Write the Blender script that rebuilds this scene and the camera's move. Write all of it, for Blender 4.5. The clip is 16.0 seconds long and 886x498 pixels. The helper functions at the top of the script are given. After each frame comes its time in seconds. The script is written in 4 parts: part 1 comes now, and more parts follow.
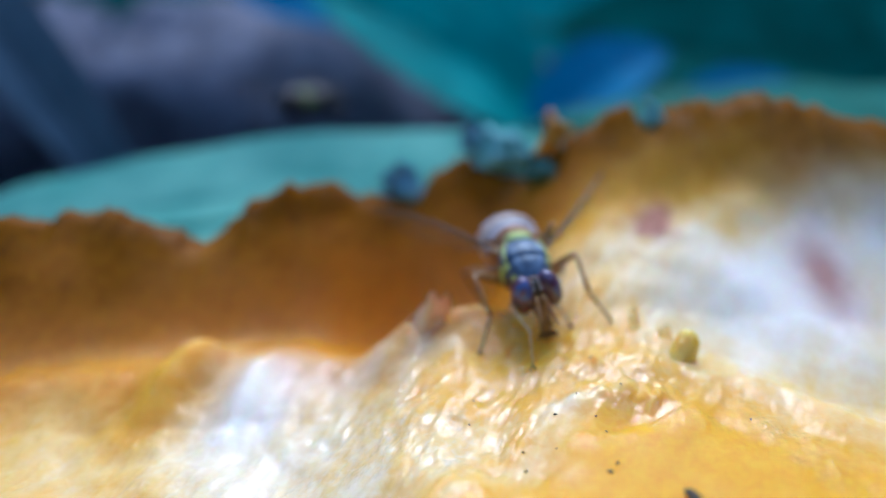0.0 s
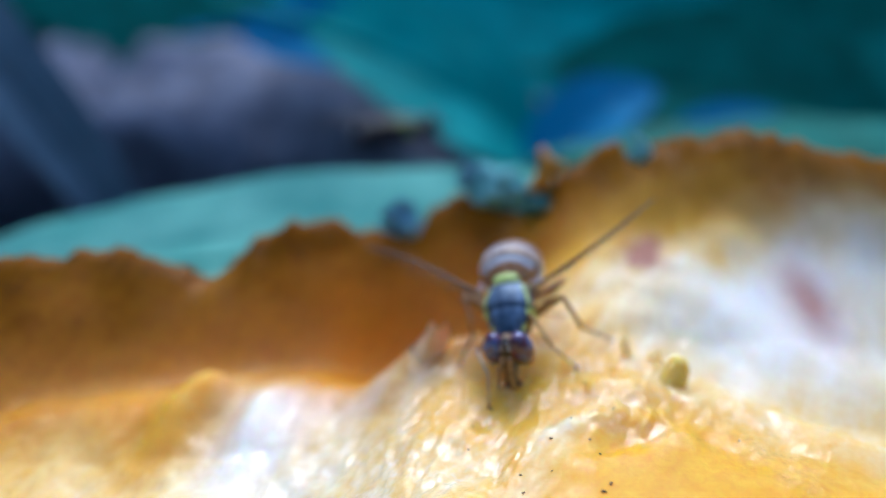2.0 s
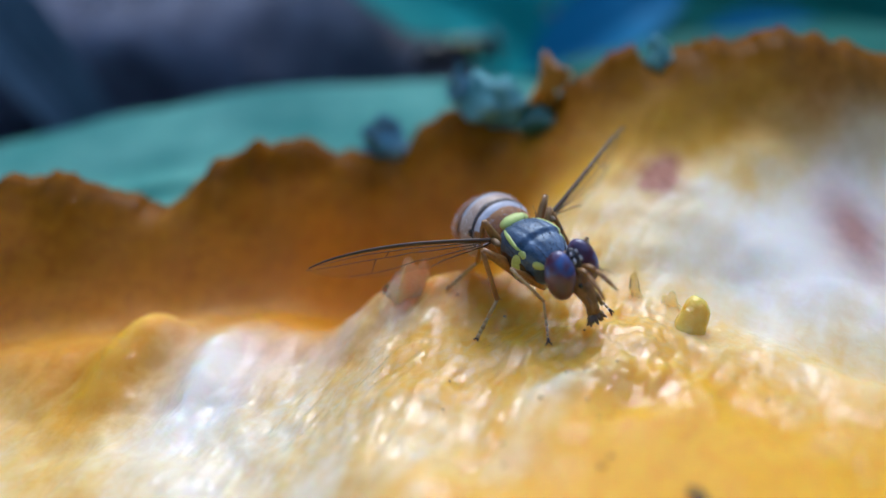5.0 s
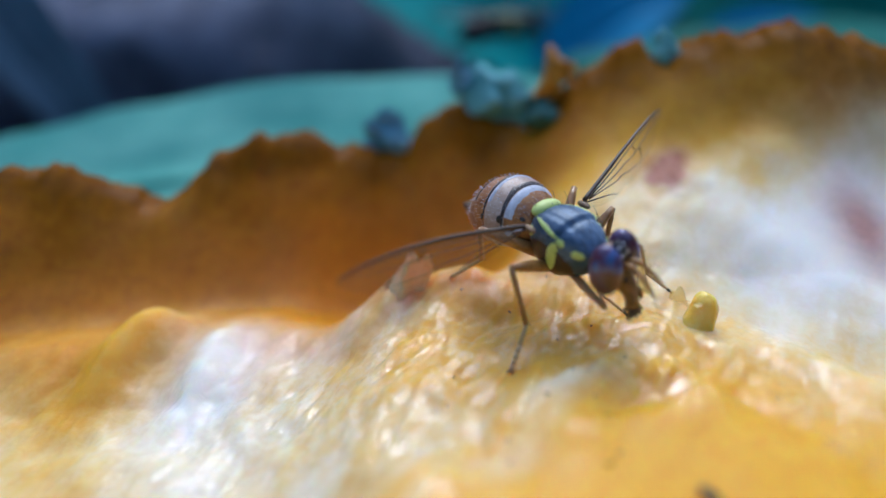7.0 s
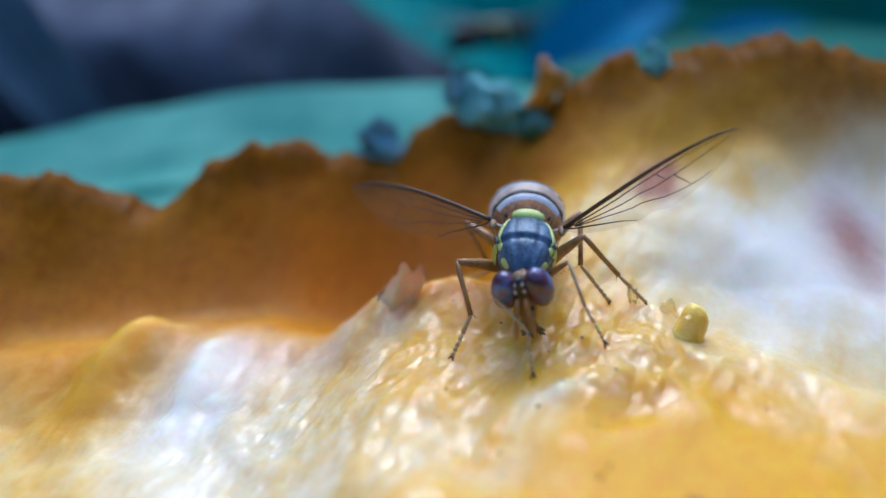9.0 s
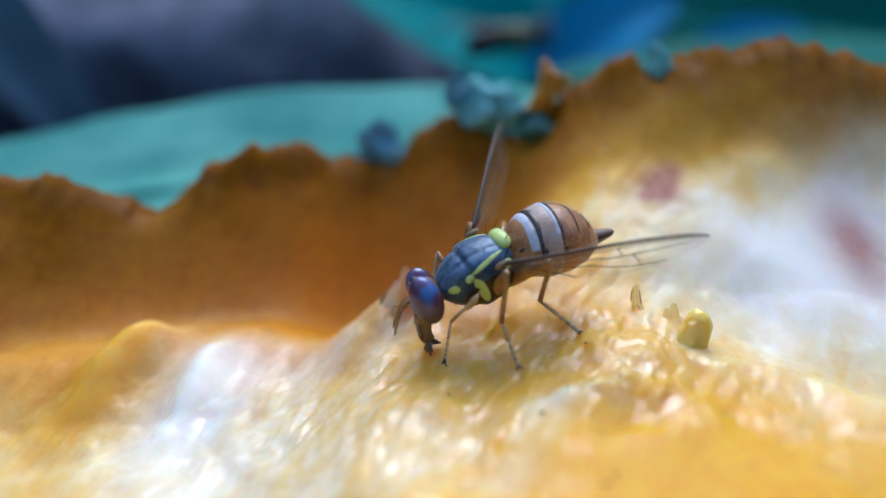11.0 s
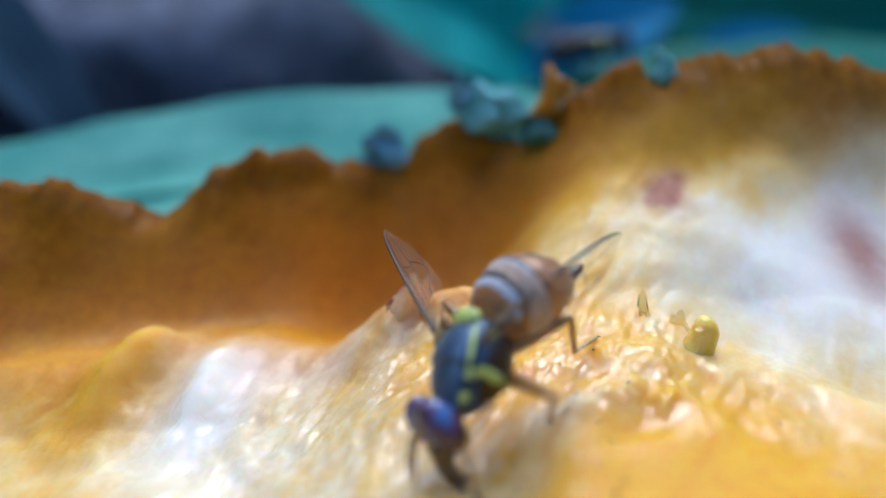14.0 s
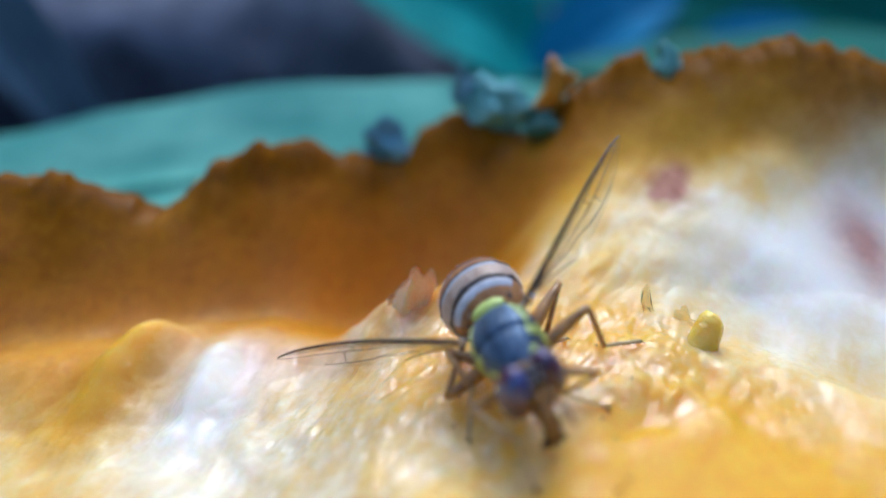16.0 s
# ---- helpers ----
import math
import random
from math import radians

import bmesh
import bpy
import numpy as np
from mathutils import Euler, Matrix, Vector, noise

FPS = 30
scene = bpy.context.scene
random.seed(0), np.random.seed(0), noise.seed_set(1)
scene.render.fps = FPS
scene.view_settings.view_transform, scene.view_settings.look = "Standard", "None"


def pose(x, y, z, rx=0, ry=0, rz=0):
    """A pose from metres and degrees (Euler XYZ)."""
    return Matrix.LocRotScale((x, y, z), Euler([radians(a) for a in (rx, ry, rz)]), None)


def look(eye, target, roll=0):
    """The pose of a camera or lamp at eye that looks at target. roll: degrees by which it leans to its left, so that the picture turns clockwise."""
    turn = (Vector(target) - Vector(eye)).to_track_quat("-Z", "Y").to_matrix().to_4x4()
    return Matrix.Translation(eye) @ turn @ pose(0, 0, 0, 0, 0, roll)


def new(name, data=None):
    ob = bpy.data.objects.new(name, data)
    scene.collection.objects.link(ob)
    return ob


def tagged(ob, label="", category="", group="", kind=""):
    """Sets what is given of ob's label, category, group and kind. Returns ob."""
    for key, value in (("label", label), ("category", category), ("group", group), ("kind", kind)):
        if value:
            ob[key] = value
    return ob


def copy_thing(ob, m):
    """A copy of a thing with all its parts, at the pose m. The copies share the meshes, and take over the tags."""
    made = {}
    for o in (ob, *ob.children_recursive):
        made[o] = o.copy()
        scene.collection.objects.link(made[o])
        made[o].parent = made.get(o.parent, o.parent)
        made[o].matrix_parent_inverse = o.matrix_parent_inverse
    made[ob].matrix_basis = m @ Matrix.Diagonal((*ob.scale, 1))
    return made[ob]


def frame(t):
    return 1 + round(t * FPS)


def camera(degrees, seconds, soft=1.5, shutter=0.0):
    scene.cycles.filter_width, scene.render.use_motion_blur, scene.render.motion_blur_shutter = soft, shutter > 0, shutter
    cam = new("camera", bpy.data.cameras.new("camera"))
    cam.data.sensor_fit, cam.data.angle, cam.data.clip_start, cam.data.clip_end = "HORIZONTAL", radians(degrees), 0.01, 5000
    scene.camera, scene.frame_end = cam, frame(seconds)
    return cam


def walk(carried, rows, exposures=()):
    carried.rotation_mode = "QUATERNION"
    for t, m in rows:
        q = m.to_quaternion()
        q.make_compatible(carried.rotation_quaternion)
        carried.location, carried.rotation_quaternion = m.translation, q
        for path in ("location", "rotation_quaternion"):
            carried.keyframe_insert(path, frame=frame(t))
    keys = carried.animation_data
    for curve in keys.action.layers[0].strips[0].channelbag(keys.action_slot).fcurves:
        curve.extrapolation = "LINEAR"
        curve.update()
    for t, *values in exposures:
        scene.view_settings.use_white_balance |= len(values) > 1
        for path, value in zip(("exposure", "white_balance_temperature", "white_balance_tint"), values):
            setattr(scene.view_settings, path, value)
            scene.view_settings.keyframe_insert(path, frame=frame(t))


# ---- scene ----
# ---------------------------------------------------------------- camera
# A phone with a close-up lens, held by hand about 25 mm from the fly. Lengths below are in millimetres.
MM = 0.001
cam = camera(60.0, 16.0, soft=1.5)
cam.data.dof.use_dof = True
cam.data.dof.focus_distance = 25.0 * MM
cam.data.dof.aperture_fstop = 21.0


def mm_pose(x, y, z, rx=0, ry=0, rz=0):
    return pose(x * MM, y * MM, z * MM, rx, ry, rz)


walk(cam, [
    (0, mm_pose(-0.98, -25.20, 9.38, 71.37, -1.05, -0.90)),
    (0.5, mm_pose(-0.32, -25.57, 9.46, 71.91, -0.47, -0.61)),
    (1, mm_pose(-0.50, -26.03, 9.46, 72.96, -0.80, -0.91)),
    (1.5, mm_pose(-0.71, -26.41, 9.79, 73.17, -0.87, -1.09)),
    (2, mm_pose(-0.93, -26.48, 9.67, 74.03, -0.36, -1.11)),
    (2.5, mm_pose(-0.63, -26.31, 9.57, 73.50, 0.05, -0.41)),
    (3, mm_pose(-0.33, -24.87, 9.02, 71.08, -0.67, -0.51)),
    (3.5, mm_pose(0.00, -24.00, 8.70, 70.00, 0.01, -0.00)),
    (4, mm_pose(0.50, -22.84, 8.40, 68.69, 0.36, 0.22)),
    (6.5, mm_pose(0.62, -21.67, 8.12, 68.37, 0.13, -0.06)),
    (7, mm_pose(0.43, -21.62, 7.98, 68.32, 0.09, 0.14)),
    (7.5, mm_pose(0.60, -21.62, 8.09, 68.28, 0.11, 0.27)),
    (8, mm_pose(0.80, -21.70, 8.14, 68.52, 0.05, -0.08)),
    (8.5, mm_pose(0.91, -21.68, 8.06, 69.04, 0.10, 0.07)),
    (9, mm_pose(0.45, -21.65, 8.25, 68.62, -0.32, -0.27)),
    (11.5, mm_pose(0.21, -21.43, 8.37, 68.63, -0.55, -0.58)),
    (12, mm_pose(0.21, -21.56, 8.52, 68.73, -0.49, -0.64)),
    (12.5, mm_pose(0.26, -21.60, 8.48, 69.14, -0.32, -0.41)),
    (13, mm_pose(0.02, -21.56, 8.56, 68.94, -0.44, -0.54)),
    (13.5, mm_pose(-0.05, -21.43, 8.52, 68.68, -0.68, -0.37)),
    (14, mm_pose(-0.17, -21.40, 8.51, 68.67, -0.77, -0.79)),
    (14.5, mm_pose(-0.09, -21.40, 8.59, 68.68, -0.61, -0.73)),
    (15, mm_pose(0.02, -21.31, 8.52, 68.62, -0.58, -0.50)),
    (15.5, mm_pose(-0.35, -21.30, 8.61, 68.42, -1.15, -0.88)),
    (16, mm_pose(-0.20, -21.20, 8.59, 67.92, -0.81, -0.64)),
], exposures=[(0.0, 1.21, 5800, 9), (1.0, 1.24, 5850, 9), (2.0, 1.34, 5950, 9), (2.5, 1.37, 6400, 9), (3.0, 1.20, 6700, 10), (4.0, 1.10, 6500, 10), (6.5, 1.05, 6050, 9), (7.5, 1.08, 5950, 9), (9.0, 1.12, 5800, 8), (12.0, 1.22, 6050, 8), (16.0, 1.22, 6150, 8)])

# ---------------------------------------------------------------- light
world = bpy.data.worlds.new("world")
scene.world = world
world.use_nodes = True
wn = world.node_tree
sky = wn.nodes.new("ShaderNodeTexSky")
sky.sky_type, sky.sun_disc = "NISHITA", False
sky.sun_elevation, sky.sun_rotation = radians(56), radians(8)
wn.nodes["Background"].inputs["Strength"].default_value = 0.15
wn.links.new(sky.outputs["Color"], wn.nodes["Background"].inputs["Color"])
sun = new("sun", bpy.data.lights.new("sun", "SUN"))
sun.data.energy, sun.data.angle, sun.data.color = 0.78, radians(36), (0.98, 0.99, 1.0)
sun.matrix_world = look((0.08, 0.55, 0.82), (0, 0, 0))


# ---------------------------------------------------------------- noise on arrays
def lattice(x, y, seed):
    xi, yi = np.floor(x).astype(np.int64), np.floor(y).astype(np.int64)
    fx, fy = x - xi, y - yi
    fx, fy = fx * fx * (3 - 2 * fx), fy * fy * (3 - 2 * fy)

    def h(a, b):
        n = (a * 374761393 + b * 668265263 + seed * 974711) & 0xFFFFFFFF
        n = ((n ^ (n >> 13)) * 1274126177) & 0xFFFFFFFF
        return ((n ^ (n >> 16)) & 0xFFFF) / 65535.0

    top = h(xi, yi) * (1 - fx) + h(xi + 1, yi) * fx
    low = h(xi, yi + 1) * (1 - fx) + h(xi + 1, yi + 1) * fx
    return top * (1 - fy) + low * fy


def fbm(x, y, seed, octaves=4):
    total, amp, norm = 0.0, 1.0, 0.0
    for k in range(octaves):
        total = total + amp * lattice(x * 2 ** k + 17.3 * k, y * 2 ** k - 9.1 * k, seed + k)
        norm += amp
        amp *= 0.5
    return total / norm


def ease(a, b, x):
    t = np.clip((x - a) / (b - a), 0, 1)
    return t * t * (3 - 2 * t)


# ---------------------------------------------------------------- materials
def shader(name, rough=0.5, **inputs):
    mat = bpy.data.materials.new(name)
    mat.use_nodes = True
    nt = mat.node_tree
    bsdf = nt.nodes["Principled BSDF"]
    bsdf.inputs["Roughness"].default_value = rough
    for key, value in inputs.items():
        bsdf.inputs[key.replace("_", " ")].default_value = value
    return mat, nt, bsdf


def node(nt, kind, **values):
    n = nt.nodes.new(kind)
    for key, value in values.items():
        n.inputs[key].default_value = value
    return n


def coords(nt, scale=(1, 1, 1), turn=0.0):
    tex = nt.nodes.new("ShaderNodeTexCoord")
    turned = nt.nodes.new("ShaderNodeMapping")
    turned.inputs["Rotation"].default_value = (0, 0, radians(turn))
    nt.links.new(tex.outputs["Object"], turned.inputs["Vector"])
    mapping = nt.nodes.new("ShaderNodeMapping")
    mapping.inputs["Scale"].default_value = [s / MM for s in scale]
    nt.links.new(turned.outputs["Vector"], mapping.inputs["Vector"])
    return mapping.outputs["Vector"]


def noise_at(nt, vector, scale, detail=4.0, rough=0.55, distort=0.0):
    n = node(nt, "ShaderNodeTexNoise", Scale=scale, Detail=detail, Roughness=rough, Distortion=distort)
    nt.links.new(vector, n.inputs["Vector"])
    return n.outputs["Fac"]


def ramp(nt, fac, stops):
    r = nt.nodes.new("ShaderNodeValToRGB")
    el = r.color_ramp.elements
    while len(el) < len(stops):
        el.new(0.5)
    for e, (at, col) in zip(el, stops):
        e.position, e.color = at, (*col, 1)
    nt.links.new(fac, r.inputs["Fac"])
    return r.outputs["Color"]


def mix(nt, fac, a, b):
    m = nt.nodes.new("ShaderNodeMix")
    m.data_type = "RGBA"
    for sock, value in ((m.inputs["Factor"], fac), (m.inputs["A"], a), (m.inputs["B"], b)):
        if isinstance(value, (int, float)):
            sock.default_value = value
        elif isinstance(value, tuple):
            sock.default_value = (*value, 1)
        else:
            nt.links.new(value, sock)
    return m.outputs["Result"]


def math_node(nt, op, a, b):
    m = nt.nodes.new("ShaderNodeMath")
    m.operation, m.use_clamp = op, True
    for sock, value in zip(m.inputs, (a, b)):
        if isinstance(value, (int, float)):
            sock.default_value = value
        else:
            nt.links.new(value, sock)
    return m.outputs["Value"]


def attribute(nt, name):
    a = nt.nodes.new("ShaderNodeAttribute")
    a.attribute_name = name
    return a.outputs["Fac"]


def bump(nt, bsdf, height, strength, distance):
    b = node(nt, "ShaderNodeBump", Strength=strength, Distance=distance * MM)
    nt.links.new(height, b.inputs["Height"])
    nt.links.new(b.outputs["Normal"], bsdf.inputs["Normal"])
    return b


def make_flesh():
    """Wet fruit flesh: golden pulp under a whitish fibrous veil, ripe orange, brown hollow and dark rind edge, by the
    mesh's attributes. The veil attribute also carries painted light and shade.
    """
    mat, nt, bsdf = shader("fruit_flesh", 0.5, Subsurface_Weight=0.9, Subsurface_Scale=1.7 * MM, IOR=1.38, Specular_IOR_Level=0.3, Coat_Roughness=0.05, Coat_IOR=2.0)
    bsdf.inputs["Subsurface Radius"].default_value = (1.0, 0.7, 0.35)
    at = coords(nt)
    fine = noise_at(nt, at, 2.4, 5.0, 0.62, 0.8)
    streak = noise_at(nt, coords(nt, (1.0, 0.3, 0.6), 32), 1.7, 4.0, 0.6, 0.7)
    tone = math_node(nt, "ADD", math_node(nt, "MULTIPLY", fine, 0.68), math_node(nt, "MULTIPLY", streak, 0.32))
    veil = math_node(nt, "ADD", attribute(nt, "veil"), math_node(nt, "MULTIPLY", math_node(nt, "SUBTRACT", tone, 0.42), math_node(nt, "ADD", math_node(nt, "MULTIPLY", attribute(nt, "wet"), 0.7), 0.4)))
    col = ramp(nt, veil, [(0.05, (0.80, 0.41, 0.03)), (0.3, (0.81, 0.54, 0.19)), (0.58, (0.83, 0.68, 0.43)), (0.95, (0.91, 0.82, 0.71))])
    ripe = ramp(nt, tone, [(0.32, (0.74, 0.31, 0.002)), (0.55, (0.80, 0.41, 0.005)), (0.76, (0.85, 0.52, 0.025))])
    brown = ramp(nt, tone, [(0.3, (0.46, 0.145, 0.003)), (0.7, (0.70, 0.28, 0.007))])
    rind = ramp(nt, tone, [(0.3, (0.078, 0.021, 0.0015)), (0.7, (0.25, 0.088, 0.003))])
    bruise = ramp(nt, tone, [(0.3, (0.22, 0.03, 0.02)), (0.7, (0.5, 0.16, 0.10))])
    col = mix(nt, attribute(nt, "ripe"), col, ripe)
    col = mix(nt, attribute(nt, "brown"), col, brown)
    col = mix(nt, attribute(nt, "bruise"), col, bruise)
    col = mix(nt, attribute(nt, "rind"), col, rind)
    nt.links.new(col, bsdf.inputs["Base Color"])
    wet = math_node(nt, "MULTIPLY", math_node(nt, "SUBTRACT", noise_at(nt, at, 0.9, 4.0), 0.4), 4.5)
    wet = math_node(nt, "MULTIPLY", math_node(nt, "ADD", math_node(nt, "MULTIPLY", wet, 0.85), 0.15), attribute(nt, "wet"))
    nt.links.new(wet, bsdf.inputs["Coat Weight"])
    nt.links.new(math_node(nt, "SUBTRACT", 0.9, attribute(nt, "rind")), bsdf.inputs["Subsurface Weight"])
    nt.links.new(math_node(nt, "MULTIPLY", math_node(nt, "SUBTRACT", 1.0, attribute(nt, "rind")), 0.3), bsdf.inputs["Specular IOR Level"])
    nt.links.new(math_node(nt, "ADD", math_node(nt, "MULTIPLY", attribute(nt, "rind"), 0.4), 0.48), bsdf.inputs["Roughness"])
    bump(nt, bsdf, noise_at(nt, at, 2.0, 2.0, 0.5, 0.8), 0.15, 0.1)
    # the juice lies in long creases, with finer crinkles on them
    crease = noise_at(nt, coords(nt, (1.0, 0.45, 0.8), 33), 2.6, 1.3, 0.5, 0.9)
    crinkle = noise_at(nt, coords(nt, (1.0, 0.6, 1.0), 30), 8.0, 1.0, 0.5, 0.5)
    film = math_node(nt, "ADD", math_node(nt, "MULTIPLY", crease, 0.72), math_node(nt, "MULTIPLY", crinkle, 0.26))
    glint = node(nt, "ShaderNodeBump", Strength=1.0, Distance=0.2 * MM)
    nt.links.new(film, glint.inputs["Height"])
    nt.links.new(glint.outputs["Normal"], bsdf.inputs["Coat Normal"])
    return mat


def plain(name, dark, light, scale, rough=0.5, relief=0.0, **inputs):
    """A surface whose colour wanders between two tones at two scales."""
    mat, nt, bsdf = shader(name, rough, **inputs)
    at = coords(nt)
    tone = math_node(nt, "ADD", math_node(nt, "MULTIPLY", noise_at(nt, at, scale), 0.6), math_node(nt, "MULTIPLY", noise_at(nt, at, scale * 6), 0.4))
    nt.links.new(ramp(nt, tone, [(0.32, dark), (0.68, light)]), bsdf.inputs["Base Color"])
    if relief:
        bump(nt, bsdf, noise_at(nt, at, scale * 5), 0.6, relief)
    return mat


def make_eye():
    mat, nt, bsdf = shader("fly_eye", 0.34, IOR=1.9, Specular_Tint=(0.4, 0.6, 1.0, 1.0), Coat_Weight=0.4, Coat_Roughness=0.1)
    at = coords(nt)
    # The blue sheen is painted into the base colour in noise patches.
    sheen = noise_at(nt, at, 1.1, 2.0)
    col = ramp(nt, sheen, [(0.4, (0.07, 0.012, 0.012)), (0.54, (0.12, 0.024, 0.05)), (0.66, (0.05, 0.12, 0.34))])
    nt.links.new(col, bsdf.inputs["Base Color"])
    cells = node(nt, "ShaderNodeTexVoronoi", Scale=28.0)
    nt.links.new(at, cells.inputs["Vector"])
    bump(nt, bsdf, cells.outputs["Distance"], 0.35, 0.012)
    return mat


def make_cuticle():
    """Blue-black cuticle with dull lengthwise stripes of grey dusting and fine pits."""
    mat, nt, bsdf = shader("black_cuticle", 0.42, IOR=1.8, Specular_Tint=(0.5, 0.72, 1.0, 1.0), Sheen_Weight=0.35, Sheen_Roughness=0.4, Sheen_Tint=(0.6, 0.8, 1.0, 1.0))
    at = coords(nt)
    stripes = noise_at(nt, coords(nt, (0.12, 1.0, 0.5)), 2.6, 1.5, 0.5)
    tone = math_node(nt, "ADD", math_node(nt, "MULTIPLY", stripes, 0.7), math_node(nt, "MULTIPLY", noise_at(nt, at, 7.0), 0.3))
    nt.links.new(ramp(nt, tone, [(0.36, (0.007, 0.012, 0.026)), (0.5, (0.03, 0.055, 0.10)), (0.64, (0.10, 0.15, 0.23))]), bsdf.inputs["Base Color"])
    bump(nt, bsdf, noise_at(nt, at, 11.0), 0.6, 0.02)
    return mat


def make_leaf(name, dark, light, rough=0.7):
    mat, nt, bsdf = shader(name, rough, Specular_IOR_Level=0.12)
    at = coords(nt)
    veins = noise_at(nt, coords(nt, (0.12, 1.0, 1.0)), 0.9, 3.0)
    tone = math_node(nt, "ADD", math_node(nt, "MULTIPLY", noise_at(nt, at, 0.16, 3.0), 0.65), math_node(nt, "MULTIPLY", veins, 0.35))
    nt.links.new(ramp(nt, tone, [(0.3, dark), (0.7, light)]), bsdf.inputs["Base Color"])
    bump(nt, bsdf, veins, 0.5, 0.3)
    return mat


FLESH = make_flesh()
DEBRIS = plain("dark_debris", (0.02, 0.012, 0.008), (0.07, 0.04, 0.02), 4.0, 0.6, 0.03)
CUTICLE = make_cuticle()
FLANK = plain("brown_cuticle", (0.02, 0.009, 0.005), (0.075, 0.032, 0.014), 1.8, 0.4, 0.02)
YELLOW = plain("yellow_cuticle", (0.48, 0.58, 0.10), (0.66, 0.74, 0.26), 2.0, 0.42, 0.01)
FACE = plain("tan_cuticle", (0.10, 0.045, 0.015), (0.36, 0.2, 0.075), 3.0, 0.5, 0.02)
DUST = plain("pale_dusting", (0.38, 0.37, 0.40), (0.74, 0.74, 0.82), 3.0, 0.6)
EYE = make_eye()
LEG = plain("leg_chitin", (0.2, 0.08, 0.016), (0.5, 0.23, 0.06), 1.5, 0.35, 0.01, Coat_Weight=0.3)
TARSUS = plain("pale_leg_chitin", (0.36, 0.22, 0.09), (0.7, 0.5, 0.28), 2.2, 0.4, 0.01)
MOUTH = plain("mouth_chitin", (0.035, 0.014, 0.005), (0.2, 0.09, 0.025), 3.0, 0.3, 0.02, Coat_Weight=0.5)
AMBER = plain("amber_segment", (0.20, 0.05, 0.008), (0.62, 0.28, 0.09), 1.7, 0.42, 0.02, Coat_Weight=0.15, Coat_Roughness=0.2, Sheen_Weight=0.1, Sheen_Roughness=0.35)
GREY = plain("pruinose_segment", (0.34, 0.18, 0.10), (0.60, 0.45, 0.36), 1.6, 0.4, 0.015, Sheen_Weight=0.4)
BAND = plain("dark_band", (0.012, 0.011, 0.014), (0.05, 0.04, 0.045), 2.0, 0.4, 0.01)
ABDOMEN_BAND = plain("brown_band", (0.02, 0.013, 0.012), (0.085, 0.05, 0.035), 2.4, 0.4, 0.01)
VEIN = plain("wing_vein", (0.03, 0.014, 0.007), (0.1, 0.05, 0.022), 1.5, 0.4)
MEMBRANE, _nt, _b = shader("wing_membrane", 0.18, IOR=1.4, Alpha=0.13, Specular_IOR_Level=0.4)
_b.inputs["Base Color"].default_value = (0.42, 0.32, 0.24, 1)
bump(_nt, _b, noise_at(_nt, coords(_nt), 2.0), 0.4, 0.05)
TEAL = make_leaf("teal_leaf", (0.07, 0.38, 0.30), (0.32, 0.76, 0.57))
GREEN = make_leaf("green_leaf", (0.005, 0.20, 0.18), (0.016, 0.42, 0.38))
# Darker than GREEN by its base colour alone.
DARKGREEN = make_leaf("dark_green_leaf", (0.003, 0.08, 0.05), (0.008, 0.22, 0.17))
# The blue stands for reflected sky, painted into a matte leaf colour.
BLUE = make_leaf("sky_tinted_leaf", (0.008, 0.15, 0.30), (0.02, 0.30, 0.50), 0.6)
GREYLEAF = make_leaf("withered_grey_leaf", (0.06, 0.11, 0.15), (0.16, 0.23, 0.29), 0.6)
STONE = plain("grey_stone", (0.014, 0.02, 0.036), (0.22, 0.24, 0.33), 0.16, 0.85, 1.0)
SOIL = plain("dark_soil", (0.006, 0.007, 0.012), (0.035, 0.035, 0.05), 0.05, 0.95, 2.0)


# ---------------------------------------------------------------- mesh helpers
def part(name, bm, material, parent=None, label="", smooth=True):
    """Links a bmesh, drawn in millimetres, as one mesh object."""
    mesh = bpy.data.meshes.new(name)
    bmesh.ops.recalc_face_normals(bm, faces=bm.faces)
    bm.to_mesh(mesh)
    bm.free()
    mesh.transform(Matrix.Scale(MM, 4))
    for p in mesh.polygons:
        p.use_smooth = smooth
    mesh.materials.append(material)
    ob = new(name, mesh)
    ob.parent = parent
    if label:
        tagged(ob, label)
    return ob


def skin(bm, fn, nu, nv, closed=True):
    """Faces over fn(u, v) for u from 0 to 1 and v round from 0 to 1."""
    cols = nv if closed else nv + 1
    grid = [[bm.verts.new(fn(i / nu, j / nv)) for j in range(cols)] for i in range(nu + 1)]
    for i in range(nu):
        for j in range(nv):
            k = (j + 1) % cols if closed else j + 1
            bm.faces.new((grid[i][j], grid[i][k], grid[i + 1][k], grid[i + 1][j]))
    bmesh.ops.remove_doubles(bm, verts=bm.verts, dist=1e-4)
    return bm


def ellipsoid(bm, centre, radii, turn=None, nu=14, nv=18, power=1.0):
    c = Vector(centre)

    def at(u, v):
        s = math.sin(math.pi * u) ** power
        p = Vector((-radii[0] * math.cos(math.pi * u), radii[1] * s * math.cos(2 * math.pi * v), radii[2] * s * math.sin(2 * math.pi * v)))
        return c + (turn @ p if turn else p)

    return skin(bm, at, nu, nv)


